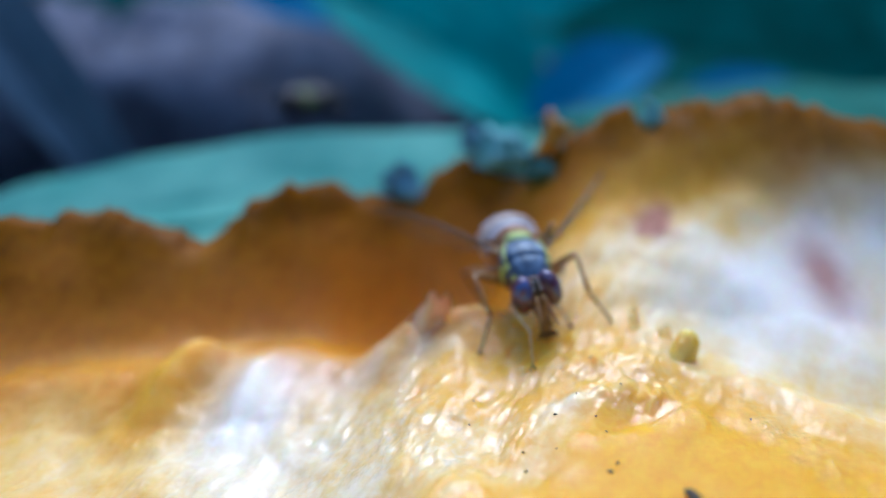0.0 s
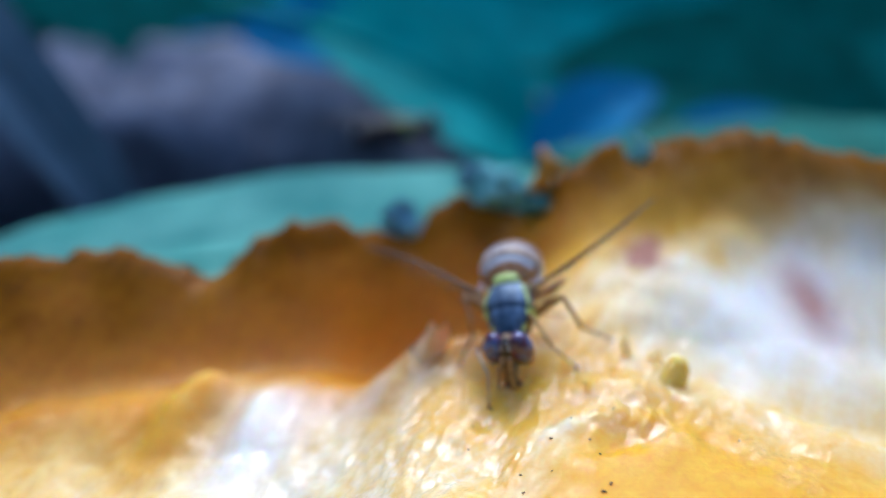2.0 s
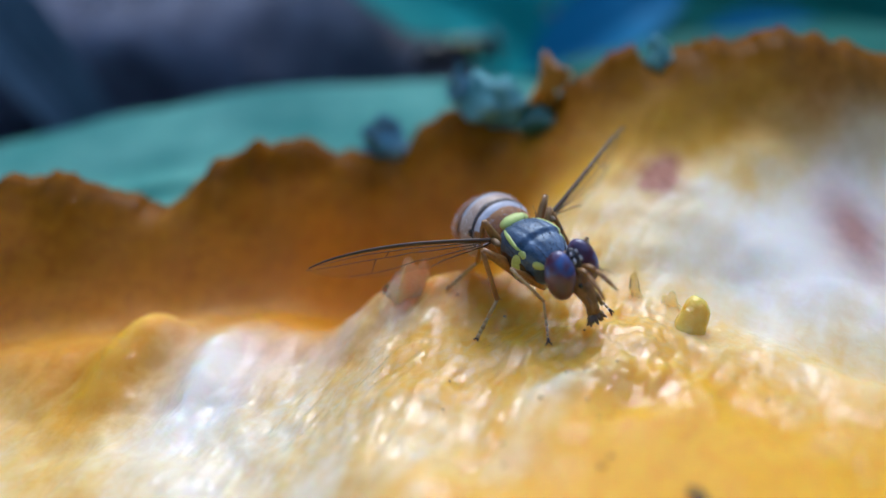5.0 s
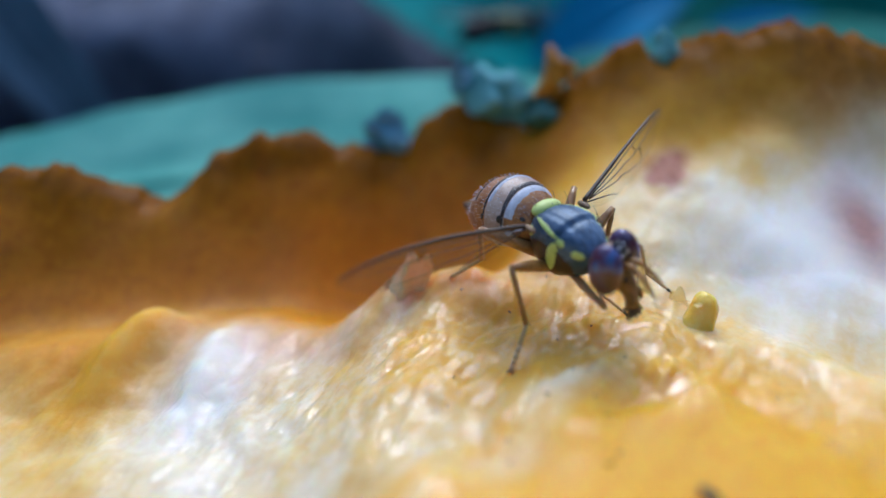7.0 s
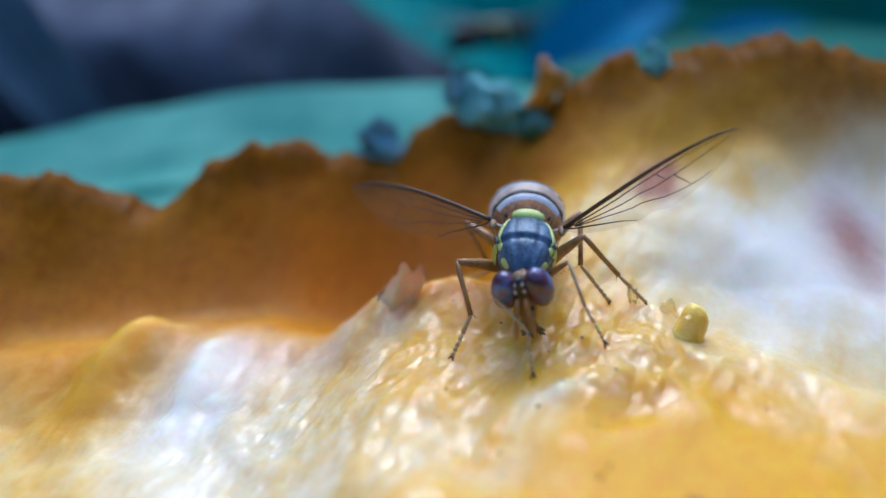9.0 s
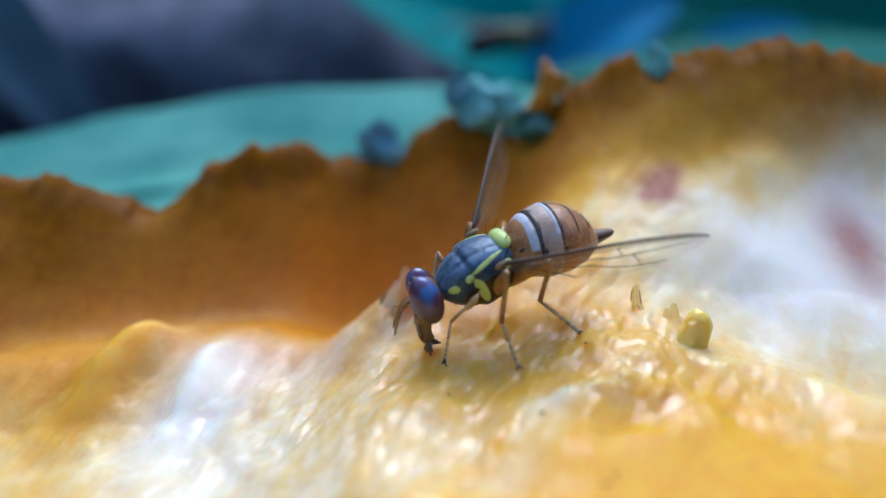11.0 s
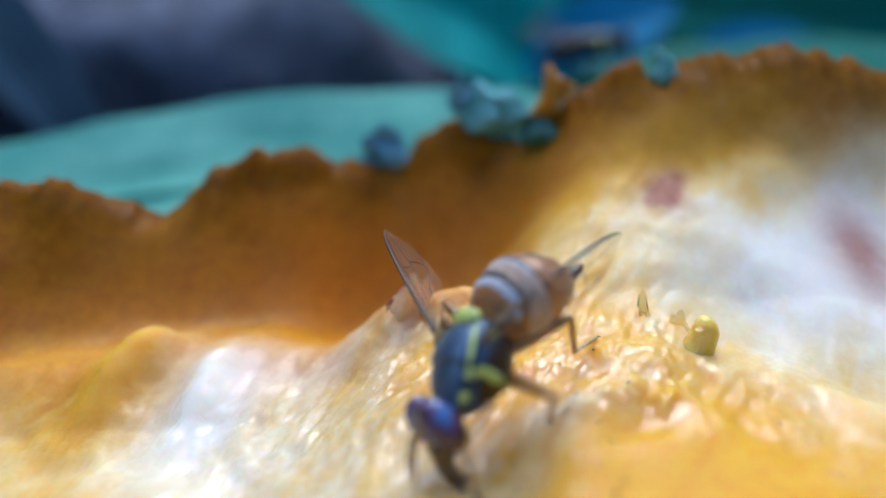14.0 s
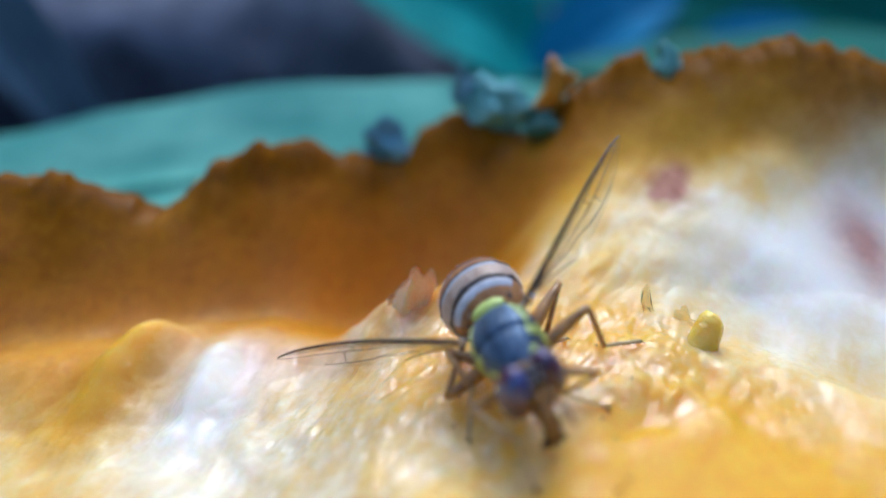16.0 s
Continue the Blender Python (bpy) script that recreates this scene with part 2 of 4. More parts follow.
def tube(bm, points, radii, sides=8, flat=1.0):
    """A round stem along points, closed at both ends. flat: its height over its width."""
    pts = [Vector(p) for p in points]
    rings, side = [], None
    for i, p in enumerate(pts):
        way = (pts[min(i + 1, len(pts) - 1)] - pts[max(i - 1, 0)]).normalized()
        if side is None:
            side = way.orthogonal() if abs(way.z) > 0.9 else Vector((-way.y, way.x, 0))
        side = (side - way * side.dot(way)).normalized()
        up = way.cross(side)
        r = radii[i] if isinstance(radii, (list, tuple)) else radii
        rings.append([bm.verts.new(p + r * (math.cos(a) * side + flat * math.sin(a) * up)) for a in (2 * math.pi * k / sides for k in range(sides))])
    for a, b in zip(rings, rings[1:]):
        for k in range(sides):
            bm.faces.new((a[k], a[(k + 1) % sides], b[(k + 1) % sides], b[k]))
    bm.faces.new(rings[0][::-1])
    bm.faces.new(rings[-1])
    return bm


def arc(a, b, c, n=8):
    """Points on the bend from a over b to c."""
    a, b, c = Vector(a), Vector(b), Vector(c)
    return [a * (1 - t) ** 2 + 2 * b * t * (1 - t) + c * t * t for t in (k / n for k in range(n + 1))]


# ---------------------------------------------------------------- the fruit's broken surface
RIM_X = (-40, -24, -15, -11.5, -8, -5, -1, 5, 10, 16, 24, 40)
RIM_Y = (2, 6, 9, 10.2, 11.5, 13, 15.2, 14.8, 13.2, 12.2, 11, 7)
EDGE_X = (-40, -19, -15, -13, -11.7, -10.7, -9.6, -7.6, -6.1, -4.1, -1.5, -0.7, 1, 2.5, 4.4, 5.3, 6.1, 7.6, 9.1, 10, 11.1, 13.6, 16, 20, 40)
EDGE_Z = (-0.5, -0.6, -0.75, -1.5, -2.5, -1.9, -0.7, 0.1, 0, -1, -1.4, 0.1, 0.9, 0.4, -0.6, -0.4, 1.9, 2.9, 4.2, 2.7, 4.1, 4.4, 4.8, 3.7, 2)


def rim_y(x):
    return np.interp(x, RIM_X, RIM_Y) + 0.7 * (fbm(x * 0.3, x * 0 + 3.1, 5, 2) - 0.5)


def rim_z(x):
    return sum(np.interp(x + d, EDGE_X, EDGE_Z) for d in (-3.2, -2.4, -1.6, -0.8, 0, 0.8, 1.6, 2.4, 3.2)) / 9


def ragged(x):
    return np.interp(x, EDGE_X, EDGE_Z) - rim_z(x) + 1.1 * (fbm(x * 1.5, x * 0 + 7.7, 9, 4) - 0.5)


def hump(x, y, cx, cy, rx, ry, turn=0.0):
    c, s = math.cos(turn), math.sin(turn)
    u, v = ((x - cx) * c + (y - cy) * s) / rx, ((y - cy) * c - (x - cx) * s) / ry
    return np.exp(-(u * u + v * v))


def lie(x, y):
    """The flesh's height without its fibres: a pulpy mound, a hollow behind it, and the wall up to the broken rim."""
    z = -3.55 + 0.07 * np.clip(y, -40, 4)
    z = z - 2.9 * (1 - np.exp(-(np.minimum(x - 0.8, 0) / 4.2) ** 2))
    z = z + 0.2 * np.clip(y, 0, 6) * (1 - ease(-7, -2, x))
    z = z + 0.26 * np.clip(y + 1, 0, 14) * ease(2, 7, x)
    z = z - 0.035 * np.maximum(x - 8, 0) ** 1.5
    z = z + (0.2 * np.clip(y - 3, 0, 12) + 0.035 * np.maximum(x - 8, 0) ** 1.5 * ease(3, 10, y)) * ease(5, 10, x)
    z = z - (1.3 + 1.9 * ease(-7, -1, x)) * ease(3.6, 8.5, y - 0.1 * np.minimum(x, 0)) * (1 - ease(0, 5.5, x))
    s = 1 - ease(0, 5.5, rim_y(x) - y)
    return z + (rim_z(x) - z) * s ** 1.4 + ragged(x) * s ** 6


def smooth_zone(x, y):
    """Where the clear ripe pulp lies smooth."""
    return np.clip(hump(x, y, 8.4, -6.5, 4.6, 3.1, -0.1) * 1.6, 0, 1)


def moist(x, y):
    """Where juice stands on the pulp."""
    w = hump(x, y, -1.2, -2.2, 6.0, 5.4) + 0.9 * hump(x, y, 6.6, -0.8, 3.0, 2.4) + 0.7 * hump(x, y, 10.8, -3.6, 2.2, 2.8)
    w = w + 0.15 * hump(x, y, 14, 2, 5, 4) + 0.2 * hump(x, y, -8, 0, 3, 4)
    w = (w + 0.08) * (1 - 0.75 * smooth_zone(x, y)) + 0.9 * hump(x, y, 10.7, -4.4, 0.6, 1.8, 0.1) + 0.6 * hump(x, y, 7.2, -2.9, 0.5, 1.2, -0.6)
    return np.clip(w, 0, 1)


def crest_y(x):
    """The line of the low crest that runs to the right from the bead."""
    return np.interp(x, (6.5, 7.5, 9.0, 11.4, 12.8, 15.5, 22), (0.2, -0.2, -0.9, -1.2, -2.3, -4.2, -8))


def flesh_height(x, y):
    z = lie(x, y)
    calm = (1 - 0.93 * smooth_zone(x, y)) * (1 - 0.75 * np.clip(1.3 * hump(x, y, 14, 5, 5, 5), 0, 1))
    near = ease(0.8, 5.0, rim_y(x) - y) * 1.0
    near = near * (1 - 0.75 * ease(3, 7, y - 0.12 * np.minimum(x, 0)) * (1 - ease(0, 6, x)))
    wx, wy = x + 0.8 * fbm(x * 0.5, y * 0.5, 31, 2), y + 0.8 * fbm(x * 0.5, y * 0.5, 41, 2)
    lumps = fbm(wx * 0.42, wy * 0.34, 3, 3) - 0.5
    along = wy + 0.6 * wx
    across = wx - 0.6 * wy
    fibre = 1 - np.abs(2 * fbm(across * 1.5, along * 0.5, 13, 3) - 1)
    thin = 1 - np.abs(2 * fbm(across * 3.0, along * 1.1, 23, 2) - 1)
    grain = fbm(wx * 2.6, wy * 2.2, 53, 3) - 0.5
    rugged = hump(x, y, 6.0, -0.6, 3.2, 2.2) + 0.5 * hump(x, y, -1.5, 2.5, 2.5, 2.5)
    deep = 0.14 * (1 - 0.6 * ease(8, 12, x)) * (1 - 0.4 * ease(2, 7, -x))
    z = z + near * (0.75 * lumps * (0.3 + 0.7 * calm) + calm * (deep * (fibre - 0.7) + (0.03 + 0.06 * rugged + 0.02 * moist(x, y)) * (thin - 0.7) + (0.04 + 0.14 * rugged) * grain + 0.05 * rugged * (fbm(wx * 6.0, wy * 5.0, 59, 2) - 0.5)))
    # worn hollows where the fly feeds, and a raised lump by the bead
    z = z - 0.75 * hump(x, y, 0.9, -3.8, 1.9, 2.7) - 0.3 * hump(x, y, 2.4, 1.2, 1.3, 1.0) + 0.45 * hump(x, y, 6.2, -0.5, 1.4, 1.1)
    # torn lips and blobs of pulp
    z = z + 0.8 * hump(x, y, -1.9, 3.0, 1.4, 1.1, 0.4) * (0.7 + 0.6 * fbm(x * 1.3, y * 1.3, 67, 3)) + 0.45 * hump(x, y, 0.6, 3.6, 1.6, 0.7)
    z = z + 0.9 * hump(x, y, -10.7, 2.6, 0.9, 2.8, -0.42) + 0.9 * hump(x, y, -7.8, 1.2, 0.8, 2.4, -0.15)
    z = z + 0.5 * hump(x, y, -10.3, 3.3, 1.3, 1.6, -0.3) + 0.4 * hump(x, y, -7.9, 2.2, 1.1, 1.5) + 0.4 * hump(x, y, -6.0, 0.6, 1.0, 2.4, -0.3) + 0.5 * hump(x, y, 13.4, 8.2, 1.3, 1.0)
    # the crest right of the bead, which hides what lies just behind it
    off = y - crest_y(x)
    z = z + ease(7.2, 9.5, x) * (0.14 * np.exp(-(off / 0.8) ** 2) - 0.4 * ease(0.2, 2.2, off) * (1 - ease(3.0, 6.5, off)))
    # the scalloped lip over a small clear pit
    z = z + (0.2 * hump(x, y, 4.9, -2.25, 1.5, 0.42, 0.32) + 0.2 * hump(x, y, 6.8, -2.3, 0.9, 0.35, 0.9)) * (0.1 + 1.8 * fbm(x * 2.2, y * 2.2, 61, 3)) - 0.3 * hump(x, y, 5.9, -3.2, 1.3, 0.6, 0.42)
    return z


def make_fruit():
    fruit = tagged(new("broken_fruit"), "split overripe orange fruit with wet stringy pulp", "fruit")
    xs = np.concatenate([np.linspace(-40, -21, 34, endpoint=False), np.linspace(-21, 21, 500, endpoint=False), np.linspace(21, 40, 34)])
    vs = np.concatenate([np.linspace(0, 0.3, 34, endpoint=False), np.linspace(0.3, 1, 310)])
    v = vs[:, None]
    x = np.repeat(xs[None], len(vs), 0)
    end = rim_y(x)
    y = np.where(v < 0.3, -34 + (v / 0.3) * 24, -10 + (v - 0.3) / 0.7 * (end + 10))
    z = flesh_height(x, y)
    to_rim = end - y
    wobble = fbm(x * 0.4, y * 0.4, 71, 3) - 0.5
    lobe = hump(x, y, -7.7, 0.3, 1.35, 3.4, -0.1)
    strand = hump(x, y, -10.9, 2.2, 0.75, 3.0, -0.42)
    cavity = ease(-1.0, 6.4, y - 0.2 * np.clip(x, -6, 0) + 4.2 * wobble) * (1 - ease(1.5, 6.5, x + 6 * wobble - 0.2 * (y - 8) - 3.5 * ease(7, 12, y))) * (1 - 0.9 * np.clip(1.3 * lobe + 1.2 * strand, 0, 1))
    cavity = np.maximum(cavity, 0.55 * ease(8.5, 12.5, y + 3 * wobble + 0.1 * (x - 8)) * ease(1, 6, x))
    across, along = x - 0.6 * y, y + 0.6 * x
    streaks = fbm(across * 0.9, along * 0.3, 85, 4) - 0.5
    patchy = fbm(x * 0.3, y * 0.26, 81, 4) - 0.5
    left = ease(2, 6, -x)
    # Less veil at the far left paints that corner's dimness into the pulp.
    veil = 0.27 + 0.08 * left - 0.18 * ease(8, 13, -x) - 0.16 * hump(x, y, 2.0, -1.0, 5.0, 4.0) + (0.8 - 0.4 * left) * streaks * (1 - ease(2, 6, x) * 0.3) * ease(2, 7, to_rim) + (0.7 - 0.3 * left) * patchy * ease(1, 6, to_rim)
    # The paler patch at (3.6, -2.9) offsets the fly's shadow by colour.
    veil = veil - 0.3 * hump(x, y, 3.6, 0.6, 2.4, 2.4) - 0.3 * hump(x, y, 5, -2.0, 4.4, 3.6) + 0.55 * hump(x, y, 14, 3.5, 6.5, 4.8) + 0.45 * hump(x, y, 3.1, -4.9, 1.5, 1.7) + 0.3 * hump(x, y, 3.6, -2.9, 1.2, 1.0) + 0.2 * hump(x, y, -5.0, -1.5, 3.5, 5.5)
    veil = veil - 0.2 * hump(x, y, 8.5, -1.8, 1.8, 1.2) + 0.5 * lobe - 0.5 * strand + 0.3 * hump(x, y, -5.2, 2.8, 1.5, 1.2) - 0.35 * hump(x, y, -7.7, 3.4, 0.4, 0.5)
    veil = veil + 0.45 * hump(x, y, 4.8, -2.3, 1.5, 0.5, 0.32) * (0.4 + 1.2 * fbm(x * 1.3, y * 1.3, 83, 3)) - 0.12 * hump(x, y, 12.5, -3.5, 2.5, 2.5)
    veil = veil - 0.4 * ease(6.5, 10, y + 3 * wobble) * ease(3, 7, x) + 0.4 * hump(x, y, 19, 8, 3.5, 3) - 0.3 * hump(x, y, 12.7, 6.8, 0.8, 0.9)
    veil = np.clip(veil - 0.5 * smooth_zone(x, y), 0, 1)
    ripe = np.clip(1.9 * smooth_zone(x, y) - 0.45 * (1 - ease(0.1, 0.6, fbm(x * 0.5, y * 0.5, 87, 3))), 0, 1)
    ripe = np.maximum(ripe, np.clip(2.2 * hump(x, y, 6.1, -2.95, 1.5, 0.7, 0.42), 0, 1))
    ripe = np.maximum(ripe, 0.6 * hump(x, y, 3.6, 1.4, 1.7, 1.5) * (0.5 + fbm(x * 0.9, y * 0.9, 89, 3)))
    ripe = np.maximum(ripe, 0.55 * hump(x, y, 2.3, -1.4, 0.6, 1.7, -0.45) + 0.6 * hump(x, y, -0.6, -6.2, 0.35, 1.6, -0.6))
    ripe = np.maximum(ripe, 0.75 * ease(8.0, 11.5, y + 3 * wobble + 0.15 * (10 - x)) * ease(3, 7, x))
    wet = moist(x, y)
    low = 3.4 + 2.8 * ease(3, 7, x) - 0.8 * ease(9, 15, x)
    blotch = fbm(x * 0.4, z * 0.6 + 2.2, 93, 3) - 0.5
    rind = (1 - ease(0.1, 1.0, (to_rim + 2.2 * blotch) / low)) * 0.94
    rind = np.maximum(rind, 0.92 * (1 - ease(0.3, 1.3, to_rim)))
    bruise = np.clip(1.6 * hump(x, y, 9.1, 7.5, 0.9, 0.9) * (0.4 + fbm(x * 1.4, y * 1.4, 95, 3)) + 0.5 * hump(x, y, 9.7, 8.3, 0.5, 0.5) + 0.8 * hump(x, y, 16.0, 5.2, 1.3, 2.2) + 0.35 * hump(x, y, 16, 10, 1.5, 1.2), 0, 0.9)
    # the outer skin goes over the rim and down to the ground
    back = [(0.35, 0.05, 1.0), (0.8, -0.6, 1.0), (1.2, -4.0, 1.0)]
    rows = [(x, y, z, veil, ripe, cavity, bruise, rind, wet)]
    one = np.ones_like(x[-1:])
    for out, drop, r in back:
        rows.append((x[-1:], y[-1:] + out, z[-1:] + drop, one * 0, one * 0, one * 0, one * 0, one * r, one * 0))
    rows.append((x[-1:], y[-1:] - 6, one * -29.5, one * 0, one * 0, one * 0, one * 0, one, one * 0))
    low = (x[:1], y[:1] + 6, one * -29.5, one * 0, one * 0, one * 0, one * 0, one, one * 0)
    cols = [np.concatenate(c) for c in zip(low, *rows)]
    X, Y, Z = cols[0].copy(), cols[1], cols[2]
    for edge in (0, -1):
        Z[:, edge] = -29.5
        X[:, edge] *= 0.9
    nr, nc = X.shape
    mesh = bpy.data.meshes.new("flesh")
    mesh.vertices.add(nr * nc)
    mesh.vertices.foreach_set("co", (np.stack([X, Y, Z], -1).reshape(-1) * MM).astype(np.float32))
    i = np.arange((nr - 1) * nc).reshape(nr - 1, nc)[:, :-1]
    quads = np.stack([i, i + 1, i + nc + 1, i + nc], -1).reshape(-1).astype(np.int32)
    n = len(quads) // 4
    mesh.loops.add(len(quads))
    mesh.loops.foreach_set("vertex_index", quads)
    mesh.polygons.add(n)
    mesh.polygons.foreach_set("loop_start", np.arange(0, 4 * n, 4, dtype=np.int32))
    mesh.polygons.foreach_set("use_smooth", np.ones(n, dtype=bool))
    mesh.update(calc_edges=True)
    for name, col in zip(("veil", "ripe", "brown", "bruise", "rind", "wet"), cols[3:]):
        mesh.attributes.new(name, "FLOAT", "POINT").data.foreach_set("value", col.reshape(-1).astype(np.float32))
    mesh.materials.append(FLESH)
    flesh = new("flesh", mesh)
    flesh.parent = fruit
    return fruit


def ground_at(x, y):
    return float(flesh_height(np.array([float(x)]), np.array([float(y)]))[0])


FRUIT = make_fruit()
PEACH = plain("peach_pulp", (0.96, 0.50, 0.22), (0.97, 0.70, 0.46), 1.6, 0.35, 0.1, Coat_Weight=0.12, Coat_Roughness=0.15, Subsurface_Weight=0.9, Subsurface_Radius=(1.0, 0.6, 0.4), Subsurface_Scale=0.9 * MM)
SHRED = plain("translucent_pulp", (0.96, 0.80, 0.40), (0.98, 0.92, 0.68), 1.6, 0.25, 0.05, Coat_Weight=0.4, Coat_Roughness=0.1, Transmission_Weight=0.8, IOR=1.05)
BEAD = plain("clear_pulp", (1.0, 0.52, 0.04), (1.0, 0.66, 0.16), 1.0, 0.25, 0.08, Coat_Weight=0.3, Coat_Roughness=0.12, Subsurface_Weight=0.9, Subsurface_Radius=(1.0, 0.8, 0.4), Subsurface_Scale=0.8 * MM)


def rough_up(bm, size, amount, seed=0):
    for v in bm.verts:
        v.co += Vector((noise.noise(v.co * size + Vector((seed, 0, 0))), noise.noise(v.co * size + Vector((0, seed + 9, 0))), noise.noise(v.co * size + Vector((0, 0, seed + 5))))) * amount


def film(name, base, heights, thick, lean, material, label, seed, rough=0.12):
    """A torn film that stands on the pulp along base, with an uneven upper edge that leans over."""
    bm = bmesh.new()
    marks = [k / (len(heights) - 1) for k in range(len(heights))]
    a, b = Vector(base[0]), Vector(base[1])

    def at(u, v):
        w = 2 * v if v < 0.5 else 2 - 2 * v
        side = (thick if v < 0.5 else -thick) * (1.15 - u) ** 0.5
        tall = float(np.interp(w, marks, heights)) * (1 + 0.3 * noise.noise(Vector((w * 7, seed, 0))))
        p = a.lerp(b, w) + Vector((0, side - 0.2 * math.sin(w * 9 + seed), 0))
        return p + Vector((lean[0] * u * u, lean[1] * u * u, tall * u - 0.5 * (1 - u)))

    skin(bm, at, 14, 48)
    rough_up(bm, 1.9, rough, seed)
    rough_up(bm, 4.5, rough * 0.5, seed)
    return part(name, bm, material, FRUIT, label)


def shreds():
    """The torn bits of pulp that stand up from the mound."""
    film("pulp_curl", ((-2.7, 2.8, -4.7), (-0.5, 3.2, -3.9)), (0.5, 0.95, 1.35, 1.7, 1.95, 2.05, 1.9, 1.2), 0.5, (0.55, 0.1), PEACH, "peach-coloured curl of torn pulp", 2, 0.09)
    film("pulp_fold", ((-2.7, 2.7, -4.5), (0.9, 3.4, -3.9)), (0.2, 0.6, 0.75, 0.5, 0.6, 0.35, 0.3, 0.1), 0.2, (0.2, 0.3), PEACH, "ragged peach-coloured fold of pulp", 5, 0.22)
    bm = bmesh.new()
    line = arc((7.8, -0.1, -4.6), (8.35, 0.25, -3.9), (8.76, 0.6, -2.8), 12) + [Vector((8.76, 0.6, -2.8 + 0.45 * math.sin(k * 0.26))) for k in range(1, 7)]
    tube(bm, line, [1.5, 1.36, 1.2, 1.04, 0.9, 0.78, 0.68, 0.6, 0.54, 0.5, 0.47, 0.46, 0.45] + [0.45 * math.cos(k * 0.255) for k in range(1, 7)], 24)
    rough_up(bm, 1.4, 0.06, 3)
    rough_up(bm, 4.0, 0.04, 3)
    part("pulp_bead", bm, BEAD, FRUIT, "clear yellow bead of pulp")
    film("pulp_shred", ((6.6, 1.35, -3.1), (8.6, 0.95, -3.3)), (0.1, 1.1, 0.2, 0.3, 0.2, 0.45, 0.7, 0.4, 0.5, 0.2), 0.08, (0.2, 0.25), SHRED, "torn translucent film of pulp", 4, 0.26)


shreds()


# ---------------------------------------------------------------- ground and leaves behind the fruit
def make_ground():
    bm = bmesh.new()
    n, size = 90, 6000.0
    ticks = [math.copysign(abs(t) ** 3, t) * size for t in (2 * k / n - 1 for k in range(n + 1))]
    grid = [[bm.verts.new((x, y, -30 + (6 * noise.noise(Vector((x, y, 0)) * 0.02) if max(abs(x), abs(y)) > 60 else 0))) for x in ticks] for y in ticks]
    for i in range(n):
        for j in range(n):
            bm.faces.new((grid[i][j], grid[i][j + 1], grid[i + 1][j + 1], grid[i + 1][j]))
    return tagged(part("ground", bm, SOIL), "dark damp garden soil", "ground", kind="structure")


def stone(centre, radii, seed):
    bm = bmesh.new()
    ellipsoid(bm, (0, 0, 0), radii, nu=22, nv=28)
    rough_up(bm, 2.2 / max(radii), min(radii) * 0.35, seed)
    rough_up(bm, 8.0 / max(radii), min(radii) * 0.1, seed)
    ob = tagged(part("stone", bm, STONE), "dark grey mottled stone on the ground", "stone", "stones behind the fruit")
    ob.matrix_world = mm_pose(*centre)
    return ob


def leaf(centre, turns, length, width, material, label, bend=0.15, teeth=0.0, seed=0, name="leaf"):
    """A blade with a midrib, folded and bent, on a short stalk."""
    bm = bmesh.new()
    nu, nv = 36, 12

    def at(u, v, lift=0.0):
        half = width * 0.5 * (math.sin(math.pi * min(u * 0.97 + 0.015, 1)) ** 0.7) * (1 - 0.25 * u)
        half *= 1 + teeth * (0.5 + 0.5 * math.sin(u * 60)) * abs(2 * v - 1)
        s = (2 * v - 1) * half
        x = (u - 0.5) * length
        z = -bend * length * (2 * u - 1) ** 2 + 0.22 * abs(s) + 0.03 * width * noise.noise(Vector((x / width * 3, s / width * 3, seed)))
        return Vector((x, s, z + lift))

    skin(bm, at, nu, nv, closed=False)
    skin(bm, lambda u, v: at(u, v, -0.25), nu, nv, closed=False)
    ob = part(name, bm, material)
    rib = bmesh.new()
    tube(rib, [at(u, 0.5, 0.1) for u in (k / 14 for k in range(15))], [0.5 - 0.025 * k for k in range(15)], 6)
    part("midrib", rib, material, ob)
    stalk = bmesh.new()
    tube(stalk, arc(at(0, 0.5), at(0, 0.5) + Vector((-4, 0, -1)), at(0, 0.5) + Vector((-8, 1, -5))), 0.5, 6)
    part("stalk", stalk, material, ob)
    tagged(ob, label, "leaf", "leaves behind the fruit")
    ob.matrix_world = mm_pose(*centre, *turns)
    return ob


def foliage_mat():
    """Leaves of the added ring; the tone changes from leaf to leaf."""
    mat, nt, bsdf = shader("garden_foliage", 0.55, Specular_IOR_Level=0.25)
    geo = nt.nodes.new("ShaderNodeNewGeometry")
    tone = math_node(nt, "ADD", math_node(nt, "MULTIPLY", geo.outputs["Random Per Island"], 0.8), math_node(nt, "MULTIPLY", noise_at(nt, coords(nt), 0.05), 0.2))
    col = ramp(nt, tone, [(0.05, (0.003, 0.04, 0.03)), (0.4, (0.008, 0.17, 0.13)), (0.7, (0.015, 0.38, 0.36)), (0.92, (0.02, 0.42, 0.64))])
    nt.links.new(col, bsdf.inputs["Base Color"])
    return mat


